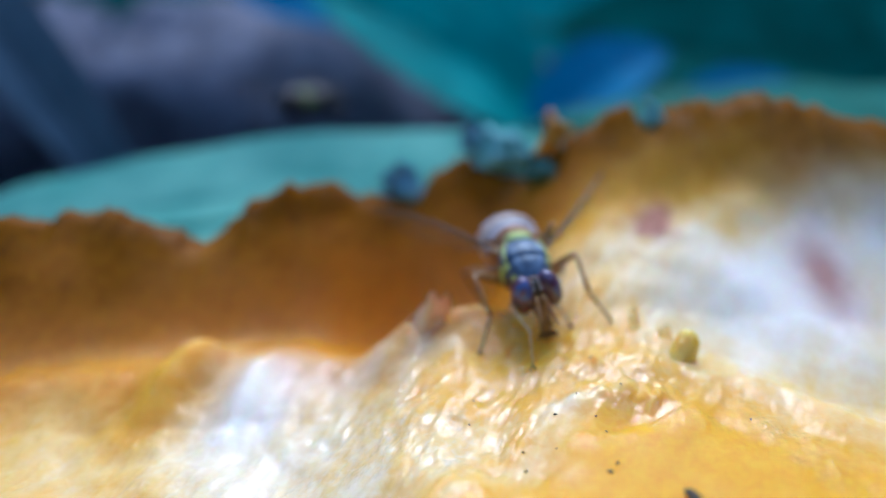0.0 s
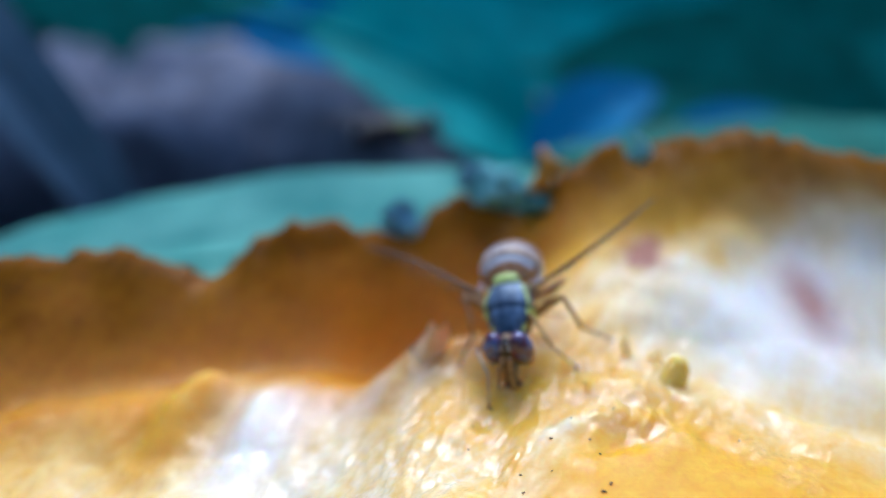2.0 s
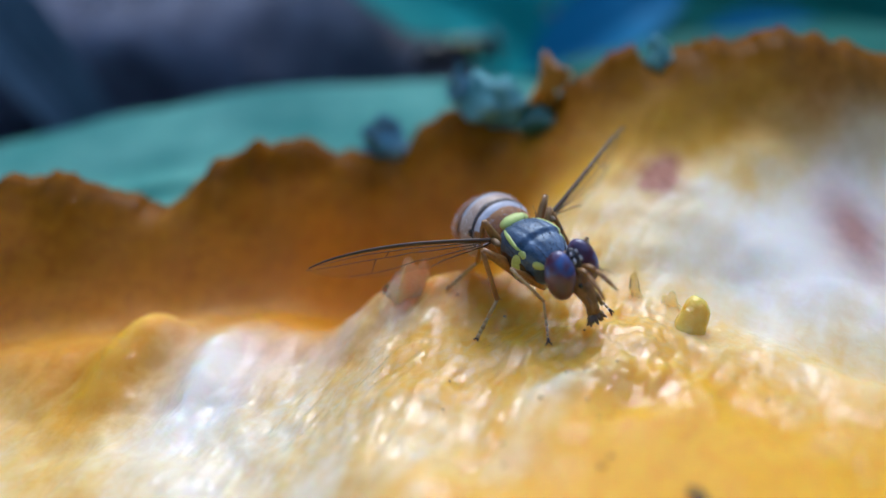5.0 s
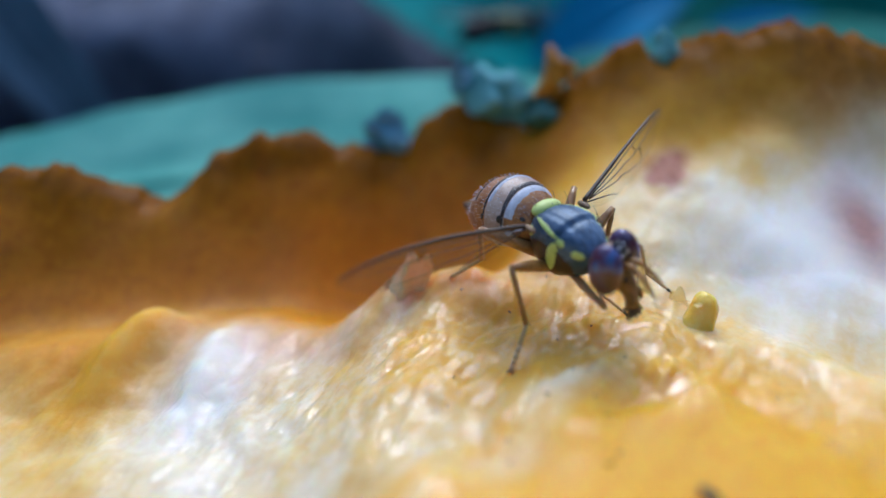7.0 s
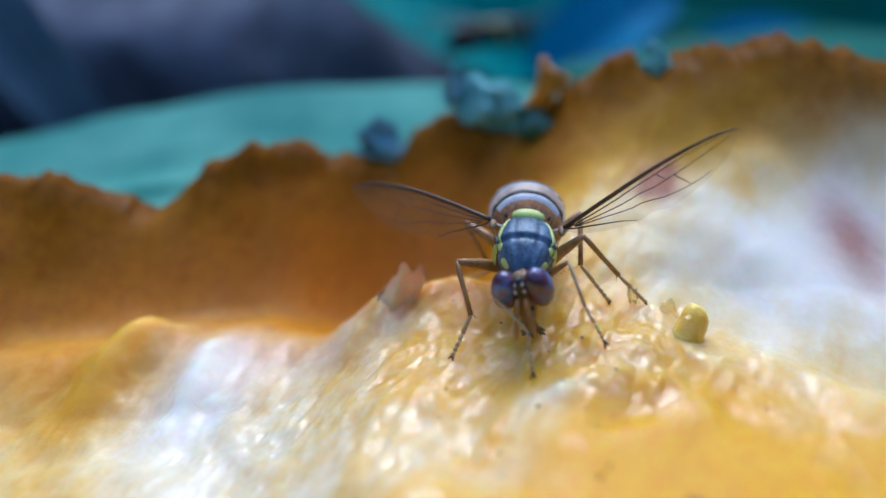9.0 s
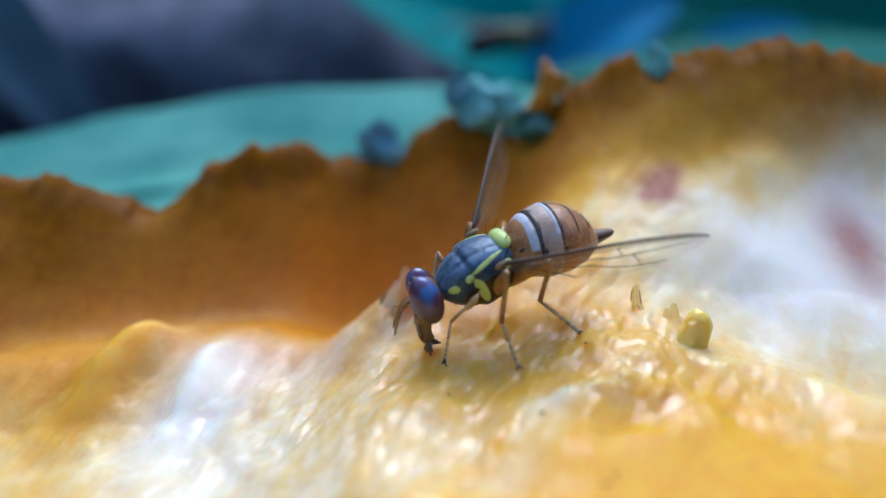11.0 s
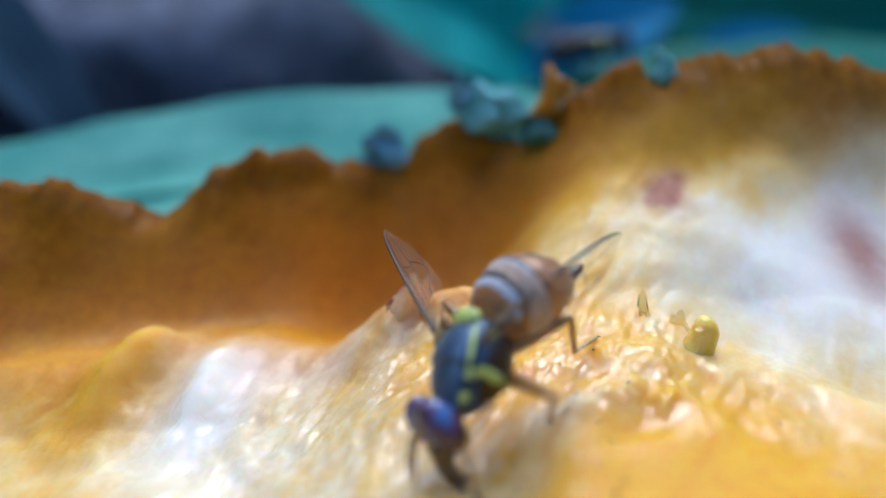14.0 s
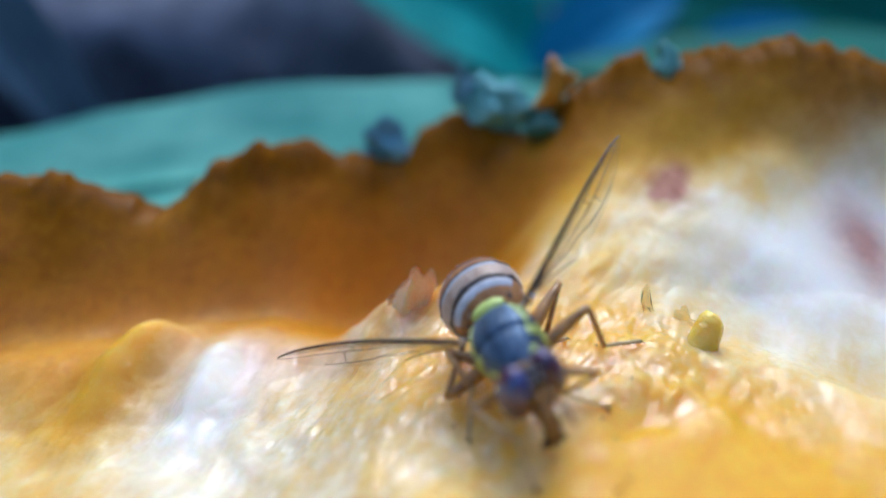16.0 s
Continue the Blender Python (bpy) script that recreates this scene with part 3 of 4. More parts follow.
def sky_screen():
    """A ring of leaves round the fruit, added mostly out of view to block the low sky; it stays open above."""
    rng = random.Random(12)
    verts, faces = [], []
    for k in range(3600):
        turn = rng.uniform(0, 2 * math.pi)
        far = rng.uniform(260, 430)
        rise = rng.uniform(-20, 60 + 0.3 * far) if k % 5 else rng.uniform(-25, 40)
        base = Vector((far * math.sin(turn), 25 + far * math.cos(turn), rise))
        length, width = rng.uniform(35, 90), rng.uniform(14, 34)
        m = Euler((rng.uniform(-1.0, 1.0), rng.uniform(-0.9, 0.9), rng.uniform(0, 6.3))).to_matrix()
        start = len(verts)
        for x, y, z in ((0, 0, 0), (0.35, 0.5, 0.06), (0.7, 0.4, 0.02), (1, 0, -0.12), (0.7, -0.4, 0.02), (0.35, -0.5, 0.06), (0.5, 0, -0.05)):
            verts.append((base + m @ Vector((x * length, y * width, z * length))) * MM)
        for p, q in ((0, 1), (1, 2), (2, 3), (3, 4), (4, 5), (5, 0)):
            faces.append((start + p, start + q, start + 6))
    mesh = bpy.data.meshes.new("garden_foliage")
    mesh.from_pydata(verts, [], faces)
    mesh.materials.append(foliage_mat())
    return tagged(new("garden_foliage", mesh), "added ring of blue-green leaves that blocks the low sky", "foliage", kind="stuff")


sky_screen()
make_ground()
stone((-34, 118, -16), (34, 24, 24), 1)
stone((-80, 130, -14), (26, 22, 20), 4)
stone((20, 150, -16), (30, 20, 20), 7)
leaf((-7, 21.5, -3.9), (34, -5.5, 3), 66, 13, TEAL, "pale teal leaf lying behind the fruit", 0.03, 0.0, 2)
leaf((2, 50, 4), (55, 30, 20), 30, 17, GREEN, "blue-green leaf standing upright", 0.1, 0.05, 3)
leaf((16, 53, 1.5), (50, -25, 10), 16, 9, BLUE, "leaf with the sky's reflection painted in as blue", 0.1, 0.0, 5)
leaf((-12, 62, 9), (60, 8, -6), 22, 10, BLUE, "leaf with the sky's reflection painted in as blue", 0.08, 0.0, 6)
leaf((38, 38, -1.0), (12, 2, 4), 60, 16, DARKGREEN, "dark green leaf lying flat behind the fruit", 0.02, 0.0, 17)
leaf((36, 58, 3), (60, 12, 5), 46, 20, DARKGREEN, "dark green leaf standing upright", 0.1, 0.05, 8)
leaf((30, 52, 0), (45, -10, -8), 14, 7, BLUE, "leaf with the sky's reflection painted in as blue", 0.1, 0.0, 9)
leaf((-36, 40, 6), (60, 58, 10), 50, 8, GREYLEAF, "narrow grey-blue grass blade", 0.1, 0.0, 11, "grass_blade")
leaf((20, 90, 14), (70, 10, 20), 90, 36, GREEN, "blue-green leaf standing upright", 0.1, 0.05, 13)
leaf((70, 100, 10), (70, -14, -20), 90, 44, DARKGREEN, "dark green leaf standing upright", 0.1, 0.05, 14)
leaf((-40, 170, 24), (75, 5, 4), 160, 60, DARKGREEN, "dark green leaf standing upright", 0.06, 0.02, 16)


def scrap(name, centre, radii, material, label, category, seed):
    """A small crumpled bit, torn into lobes, caught on the fruit's broken edge."""
    bm = bmesh.new()
    rng = random.Random(seed)
    ellipsoid(bm, (0, 0, 0), [r * 0.8 for r in radii], nu=14, nv=18)
    for k in range(4):
        off = [r * rng.uniform(-0.7, 0.7) for r in radii]
        ellipsoid(bm, off, [r * rng.uniform(0.3, 0.55) for r in radii], Euler((0, rng.uniform(-1, 1), 0)).to_matrix(), nu=10, nv=12)
    rough_up(bm, 1.6 / max(radii), max(radii) * 0.55, seed)
    rough_up(bm, 4.0 / max(radii), max(radii) * 0.12, seed)
    ob = tagged(part(name, bm, material), label, category)
    ob.matrix_world = mm_pose(*centre)
    return ob


BUD = plain("bud_skin", (0.01, 0.07, 0.06), (0.05, 0.2, 0.16), 0.5, 0.6, 0.1)
CRUMB = plain("orange_crumb", (0.45, 0.16, 0.01), (0.7, 0.32, 0.03), 0.7, 0.5, 0.1)
SCRAP = plain("bluish_scrap", (0.08, 0.36, 0.38), (0.24, 0.58, 0.58), 0.5, 0.6, 0.1)
MAUVE = plain("mauve_scrap", (0.08, 0.20, 0.34), (0.14, 0.40, 0.46), 0.5, 0.6, 0.1)
scrap("seed_bud", (5.15, 13.7, 0.3), (1.25, 0.9, 1.2), BUD, "dark green bud stuck on the fruit rim", "bud", 1)
scrap("rind_crumb", (5.4, 14.3, 2.3), (0.9, 0.6, 1.5), CRUMB, "orange crumb of rind on the broken edge", "crumb", 12)
scrap("leaf_scrap", (10.2, 12.9, 3.3), (0.8, 0.3, 1.3), SCRAP, "bluish scrap of leaf caught on the rim", "leaf scrap", 3)
scrap("leaf_scrap", (2.8, 14.9, 1.0), (1.9, 0.4, 1.5), SCRAP, "bluish scrap of leaf behind the rim", "leaf scrap", 4)
scrap("leaf_scrap", (-2.4, 14.9, -0.5), (1.1, 0.4, 1.3), MAUVE, "mauve withered scrap behind the rim", "leaf scrap", 5)
scrap("leaf_scrap", (1.1, 14.8, 2.2), (0.6, 0.4, 1.1), MAUVE, "mauve withered scrap behind the rim", "leaf scrap", 6)


# ---------------------------------------------------------------- small things on the flesh
def speck(x, y, size, seed):
    bm = bmesh.new()
    ellipsoid(bm, (0, 0, 0), (size, size * 0.6, size * 0.55), nu=7, nv=9)
    rough_up(bm, 3.0 / size * 0.3, size * 0.3, seed)
    ob = tagged(part("dirt_speck", bm, DEBRIS), "tiny dark grain of dirt on wet pulp", "speck", "specks on the pulp")
    ob.matrix_world = mm_pose(x, y, ground_at(x, y) + size * 0.2, 0, 0, seed * 47)


for k, (x, y, s) in enumerate(((3.3, -3.1, 0.07), (4.6, -3.3, 0.06), (0.7, -1.6, 0.05), (2.1, -4.6, 0.05), (3.1, -4.7, 0.04), (4.8, -5.6, 0.08), (5.7, -1.9, 0.05), (2.6, 1.6, 0.05), (1.0, 2.6, 0.05), (-1.3, -6.6, 0.08), (3.9, -0.6, 0.04), (4.5, -6.0, 0.09), (4.0, 3.1, 0.05), (9.8, -3.1, 0.06), (0.5, -2.8, 0.05), (5.0, -0.2, 0.05), (2.1, -5.4, 0.07), (4.1, -2.4, 0.05), (4.8, -4.0, 0.06))):
    speck(x, y, s, k)


def husk():
    bm = bmesh.new()
    tube(bm, arc((-0.45, 0, 0), (0, 0.1, 0.25), (0.45, -0.1, 0.05)), [0.04, 0.12, 0.17, 0.19, 0.19, 0.17, 0.13, 0.08, 0.03], 10, 0.6)
    rough_up(bm, 3.0, 0.05)
    ob = tagged(part("husk_flake", bm, DEBRIS), "black slender husk flake stuck in pulp", "husk")
    ob.matrix_world = mm_pose(6.5, -7.3, ground_at(6.5, -7.3) + 0.12, 0, 0, 115)


husk()


# ---------------------------------------------------------------- the fly: x ahead, y to its left, z up
NECK, WAIST = Vector((1.35, 0, -0.05)), Vector((-1.25, 0, -0.25))
WING_BASE = (-0.73, 1.26, 0.46)
FLY = tagged(new("fruit_fly"), "black and yellow fruit fly with amber banded abdomen, walking on pulp", "fly")


def thorax_at(x, a, out=0.0):
    """A point of the thorax's skin at x along it, and the angle a from the top, to its left."""
    c = max(-1.0, min(1.0, (x - 0.02) / 1.36))
    r = (1 - c * c) ** 0.36 * (1 - 0.1 * max(0.0, min(1.0, (x - 0.2) / 0.2)) - 0.18 * max(0.0, min(1.0, (x - 0.45) / 0.8)) ** 1.5)
    groove = 0.09 * math.exp(-((x - 0.3) / 0.08) ** 2) * max(0, math.cos(a * 0.8))
    groove += 0.03 * math.exp(-((abs(a) - 0.42) / 0.09) ** 2) * (x < 0.9)
    k = r * (1 - groove) + out
    sa, ca = math.sin(a), math.cos(a)
    box = (abs(sa) ** 2.5 + abs(ca) ** 2.5) ** (-1 / 2.5)
    return Vector((x, 1.0 * k * box * sa, (0.9 if ca > 0 else 1.15) * k * box * ca - 0.04))


def thorax_blob(name, x, a, rx, ra, high, material, parent, skew=0.0, label=""):
    """A raised spot on the thorax: its place, half length along the body and half angle round it."""
    bm = bmesh.new()

    def at(u, v):
        s, th = u, 2 * math.pi * v
        return thorax_at(x + rx * s * math.cos(th), a + ra * s * math.sin(th) + skew * s * math.cos(th), 0.012 + high * (1 - s * s) ** 0.5 - 0.03 * (s > 0.98))

    skin(bm, at, 7, 22)
    return part(name, bm, material, parent, label)


def make_thorax():
    bm = bmesh.new()
    skin(bm, lambda u, v: thorax_at(0.02 + 1.36 * math.cos(math.pi * u), 2 * math.pi * v - math.pi), 60, 96)
    rough_up(bm, 9.0, 0.012)
    body = part("thorax", bm, CUTICLE, FLY, "matt blue-black thorax")
    bm = bmesh.new()
    ellipsoid(bm, (-1.14, 0, 0.54), (0.28, 0.56, 0.24), power=0.75)
    part("scutellum", bm, YELLOW, body, "bright yellow scutellum")
    for side in (1, -1):
        thorax_blob("yellow_stripe", -0.3, side * 0.86, 0.68, 0.085, 0.03, YELLOW, body, side * 0.14)
        thorax_blob("shoulder_spot", 0.98, side * 1.28, 0.19, 0.25, 0.03, YELLOW, body)
        thorax_blob("side_spot", 0.4, side * 1.1, 0.16, 0.17, 0.025, YELLOW, body)
        thorax_blob("side_patch", 0.2, side * 1.68, 0.19, 0.52, 0.03, YELLOW, body, side * -0.12)
        thorax_blob("rear_spot", -0.92, side * 1.35, 0.17, 0.24, 0.06, YELLOW, body)
        thorax_blob("flank", -0.1, side * 2.15, 1.05, 0.85, 0.015, FLANK, body)
        bm = bmesh.new()
        ellipsoid(bm, (WING_BASE[0] + 0.1, side * (WING_BASE[1] - 0.12), WING_BASE[2]), (0.26, 0.13, 0.1))
        part("wing_hinge", bm, FACE, body, "brownish wing hinge")
        bm = bmesh.new()
        tube(bm, arc((-1.15, side * 0.75, 0.0), (-1.3, side * 1.05, 0.05), (-1.45, side * 1.2, -0.1), 5), 0.03, 6)
        ellipsoid(bm, (-1.5, side * 1.24, -0.12), (0.15, 0.1, 0.1), nu=8, nv=10)
        part("halter", bm, DUST, body, "small whitish club behind the wing")
    bm = bmesh.new()
    random.seed(4)
    for k in range(150):
        x, a = random.uniform(-1.2, 1.2), random.uniform(-1.5, 1.5)
        p = thorax_at(x, a)
        d = (thorax_at(x, a, 0.1) - p).normalized() + Vector((-0.8, 0, 0))
        tube(bm, [p, p + d * random.uniform(0.05, 0.11)], [0.008, 0.002], 3)
    for x, a in ((-1.1, 0.5), (-0.9, 1.05), (0.2, 1.25), (0.5, 1.35), (1.1, 0.7), (-1.2, 0.25)):
        for side in (1, -1):
            p = thorax_at(x, a * side)
            tube(bm, arc(p, p + Vector((-0.1, side * 0.1, 0.3)), p + Vector((-0.42, side * 0.16, 0.42)), 4), [0.016, 0.013, 0.01, 0.006, 0.002], 4)
    part("bristles", bm, BAND, body, "short dark bristles")


def make_head():
    head = bmesh.new()
    ellipsoid(head, (0.38, 0, -0.06), (0.46, 0.55, 0.68), power=0.9)
    ellipsoid(head, (0.72, 0, -0.38), (0.26, 0.34, 0.42))
    tube(head, [(-0.2, 0, -0.02), (0.15, 0, -0.02)], 0.32, 14)
    rough_up(head, 6.0, 0.015)
    head = part("head", head, FACE, FLY, "tan face with dark dots")
    for side in (1, -1):
        bm = bmesh.new()
        turn = Euler((side * 0.12, 0.12, side * -0.12)).to_matrix()
        ellipsoid(bm, (0.47, side * 0.54, 0.05), (0.5, 0.44, 0.8), turn, 28, 36, 0.92)
        part("compound_eye", bm, EYE, head, "glossy maroon compound eye with blue sheen")
        bm = bmesh.new()
        tube(bm, arc((0.84, side * 0.12, 0.06), (1.12, side * 0.15, 0.12), (1.26, side * 0.17, -0.08), 5), [0.08, 0.085, 0.085, 0.085, 0.085, 0.08], 8)
        tube(bm, arc((1.24, side * 0.17, -0.04), (1.56, side * 0.22, -0.32), (1.8, side * 0.32, -0.8), 7), [0.06, 0.08, 0.09, 0.09, 0.085, 0.075, 0.06, 0.025], 8, 0.6)
        tube(bm, [(1.26, side * 0.19, -0.1), (1.52, side * 0.36, -0.12), (1.7, side * 0.5, -0.3)], [0.013, 0.009, 0.004], 4)
        part("antenna", bm, LEG, head, "short brown drooping antenna")
        bm = bmesh.new()
        ellipsoid(bm, (0.84, side * 0.14, 0.36), (0.06, 0.05, 0.1), nu=8, nv=10)
        ellipsoid(bm, (0.76, side * 0.12, 0.58), (0.06, 0.05, 0.07), nu=8, nv=10)
        part("pale_spot", bm, DUST, head, "silvery spot between the eyes")
        bm = bmesh.new()
        ellipsoid(bm, (0.9, side * 0.24, -0.42), (0.08, 0.08, 0.09), nu=8, nv=10)
        part("face_dot", bm, BAND, head, "black dot on the face")
    bm = bmesh.new()
    ellipsoid(bm, (0.64, 0, 0.34), (0.24, 0.2, 0.42), nu=12, nv=14)
    part("frons", bm, BAND, head, "dark stripe between the eyes")
    bm = bmesh.new()
    tube(bm, arc((0.62, 0, -0.45), (0.92, 0, -0.95), (0.84, 0, -1.45), 6), [0.36, 0.34, 0.3, 0.25, 0.22, 0.21, 0.22], 12)
    for side in (1, -1):
        tube(bm, arc((0.86, side * 0.14, -0.7), (1.1, side * 0.2, -1.0), (1.02, side * 0.24, -1.35), 5), [0.05, 0.06, 0.07, 0.075, 0.06, 0.02], 7)
    part("proboscis", bm, FACE, head, "brown extended mouthpart")
    bm = bmesh.new()
    for k in range(9):
        a = (k - 4) * 0.36
        tube(bm, arc((0.84, 0, -1.4), (0.88, 0.26 * math.sin(a), -1.58), (0.8 + 0.26 * math.cos(a), 0.4 * math.sin(a), -1.74 - 0.06 * (k % 2)), 4), [0.1, 0.1, 0.08, 0.065, 0.025], 6)
    tube(bm, arc((0.84, 0, -1.4), (0.72, 0, -1.6), (0.5, 0, -1.72), 4), [0.12, 0.12, 0.1, 0.08, 0.03], 6)
    rough_up(bm, 7.0, 0.05)
    part("labellum", bm, MOUTH, head, "fringed dark sponge of the mouth")
    return head


def abdomen_at(s, a, out=0.0):
    """A point of the abdomen's skin at s along it, from the waist to its end."""
    r = max(math.sin(math.pi * min(1.0, 0.02 + 0.98 * s)), 0.0) ** 0.55
    r = max(r * (1 - 0.12 * (s - 0.5)), 0.16 if s > 0.5 else 0.32)
    return Vector((0.3 - 3.4 * s, (1.32 * r + out) * math.sin(a), (1.13 * r + out) * math.cos(a) + 0.33 * math.sin(math.pi * s) ** 0.8))


def make_abdomen():
    marks = (0.0, 0.26, 0.47, 0.66, 0.83, 1.0)
    tones = (AMBER, GREY, AMBER, AMBER, AMBER)
    names = ("amber segment", "greyish segment", "amber segment", "amber segment", "amber segment")
    core = bmesh.new()
    skin(core, lambda u, v: abdomen_at(u, 2 * math.pi * v, -0.05), 26, 36)
    core = part("abdomen", core, AMBER, FLY, "domed amber and grey banded abdomen")
    for k, (a, b) in enumerate(zip(marks, marks[1:])):
        bm = bmesh.new()

        def at(u, v, a=a, b=b):
            s = a + (b - a) * u
            return abdomen_at(s, 2 * math.pi * v, 0.03 * (u ** 1.5) - 0.03 * (u > 0.97))

        skin(bm, at, 10, 52)
        rough_up(bm, 7.0, 0.012, k)
        part("segment", bm, tones[k], core, names[k])
        if k < 4:
            bm = bmesh.new()
            wide, reach = ((0.046, 1.7), (0.032, 1.3), (0.018, 0.9), (0.013, 0.7))[k]

            def strip(u, v, b=b, wide=wide, reach=reach):
                th = (v - 0.5) * 2 * reach
                thick = wide * (1 - 0.75 * abs(2 * v - 1) ** 2) * (1 + 0.5 * noise.noise(Vector((th * 2.2, b * 30, 0))))
                return abdomen_at(b + 0.008 + thick * u, th, 0.035 - 0.03 * (u in (0.0, 1.0)))

            skin(bm, strip, 4, 44, closed=False)
            part("dark_band", bm, ABDOMEN_BAND, core, "narrow black cross band")
        if k < 2:
            bm = bmesh.new()

            def edge(u, v, b=b, k=k, wide=(0.07, 0.04)[k]):
                return abdomen_at(b - wide + wide * u, (v - 0.5) * 2 * (1.15 - 0.3 * k), 0.045 - 0.03 * (u in (0.0, 1.0)))

            skin(bm, edge, 4, 44, closed=False)
            part("pale_margin", bm, DUST, core, "whitish dusted segment margin")
    for s0, a0, r0 in ((0.12, 1.0, 0.07), (0.3, 1.25, 0.09), (0.5, 1.3, 0.07)):
        for side in (1, -1):
            bm = bmesh.new()
            skin(bm, lambda u, v: abdomen_at(s0 + r0 * 0.3 * u * math.cos(2 * math.pi * v), side * a0 + r0 * 1.3 * u * math.sin(2 * math.pi * v), 0.045 - 0.03 * u), 4, 14)
            part("side_mark", bm, ABDOMEN_BAND, core, "small black side mark")
    bm = bmesh.new()
    rng = random.Random(21)
    for k in range(520):
        s, a = rng.uniform(0.08, 0.9), rng.uniform(-1.7, 1.7)
        p = abdomen_at(s, a, 0.03)
        d = (abdomen_at(s, a, 0.2) - p).normalized() * 0.7 + Vector((-0.8, 0, 0))
        tube(bm, [p, p + d * rng.uniform(0.05, 0.1)], [0.006, 0.002], 3)
    part("hairs", bm, DUST, core, "fine pale hairs")
    bm = bmesh.new()
    tube(bm, arc((-2.9, 0, 0.05), (-3.3, 0, 0.05), (-3.75, 0, 0.12)), [0.34, 0.33, 0.31, 0.28, 0.25, 0.22, 0.19, 0.15, 0.07], 12, 0.8)
    part("ovipositor", bm, MOUTH, core, "dark brown pointed ovipositor")
    return core


def wing_edge(u, front):
    """Half breadth of the wing at u along it: the front edge, then the hind edge."""
    if front:
        return 0.10 + 0.42 * math.sin(math.pi * u ** 1.1) ** 0.8 * (0.6 + 0.4 * u)
    return -(0.06 + 1.55 * math.sin(math.pi * min(1, u ** 0.75 * 0.985)) ** 0.75 * (0.55 + 0.45 * u) - 0.16 * math.exp(-((u - 0.42) / 0.05) ** 2))


def make_wing(side, length):
    """A wing along x from its hinge; its hind edge lies towards -y."""
    def at(u, w, lift=0.0):
        f, h = wing_edge(u, True), wing_edge(u, False)
        close = 1 if u < 0.86 else max(0.0, 1 - ((u - 0.86) / 0.14) ** 2) ** 0.5
        y = (h + (f - h) * w) * close - 0.35 * u
        return Vector((u * length, y, 0.12 * math.sin(math.pi * u) + 0.05 * math.sin(w * 9 + u * 5) * (1 - abs(2 * w - 1)) + lift))

    bm = bmesh.new()
    skin(bm, lambda u, v: at(u, v), 44, 14, closed=False)
    wing = part("wing", bm, MEMBRANE, FLY, "clear smoky wing with brown front edge")
    paths = {
        "front_vein": ([(u, 0.985) for u in (0, .1, .2, .35, .5, .65, .78, .86, .92, .96, .985)], 0.062),
        "second_vein": ([(0, .9), (.2, .93), (.4, .93), (.6, .95), (.74, .985)], 0.04),
        "third_vein": ([(0, .8), (.2, .82), (.45, .83), (.7, .86), (.93, .84)], 0.036),
        "fourth_vein": ([(.05, .7), (.25, .66), (.5, .62), (.75, .62), (.95, .6)], 0.03),
        "fifth_vein": ([(.05, .6), (.2, .5), (.4, .36), (.62, .2), (.78, .1)], 0.03),
        "cross_vein": ([(.55, .84), (.56, .72), (.58, .62)], 0.026),
        "hind_cross_vein": ([(.62, .62), (.64, .42), (.66, .18)], 0.026),
        "anal_vein": ([(0, .5), (.14, .34), (.26, .2), (.33, .06)], 0.045),
    }
    for name, (path, r) in paths.items():
        r *= 0.85 if name == "front_vein" else 0.5
        bm = bmesh.new()
        fine = []
        for (u0, w0), (u1, w1) in zip(path, path[1:]):
            fine += [at(u0 + (u1 - u0) * k / 4, w0 + (w1 - w0) * k / 4, 0.01) for k in range(4)]
        fine.append(at(*path[-1], 0.01))
        n = len(fine)
        tube(bm, fine, [r * (1.5 - 1.1 * k / n) for k in range(n)], 6)
        part(name, bm, VEIN, wing)
    bm = bmesh.new()
    skin(bm, lambda u, v: at(0.05 + 0.9 * u, 0.93 + 0.065 * v, 0.006), 40, 3, closed=False)
    part("front_band", bm, VEIN, wing, "narrow brown band along the front edge")
    return wing


LEGS = {"1": ((0.75, 0.42, -0.85), 1.55, 1.5, 1.3), "2": ((-0.1, 0.5, -0.92), 1.95, 1.8, 1.45), "3": ((-0.85, 0.45, -0.85), 2.1, 1.95, 1.6)}


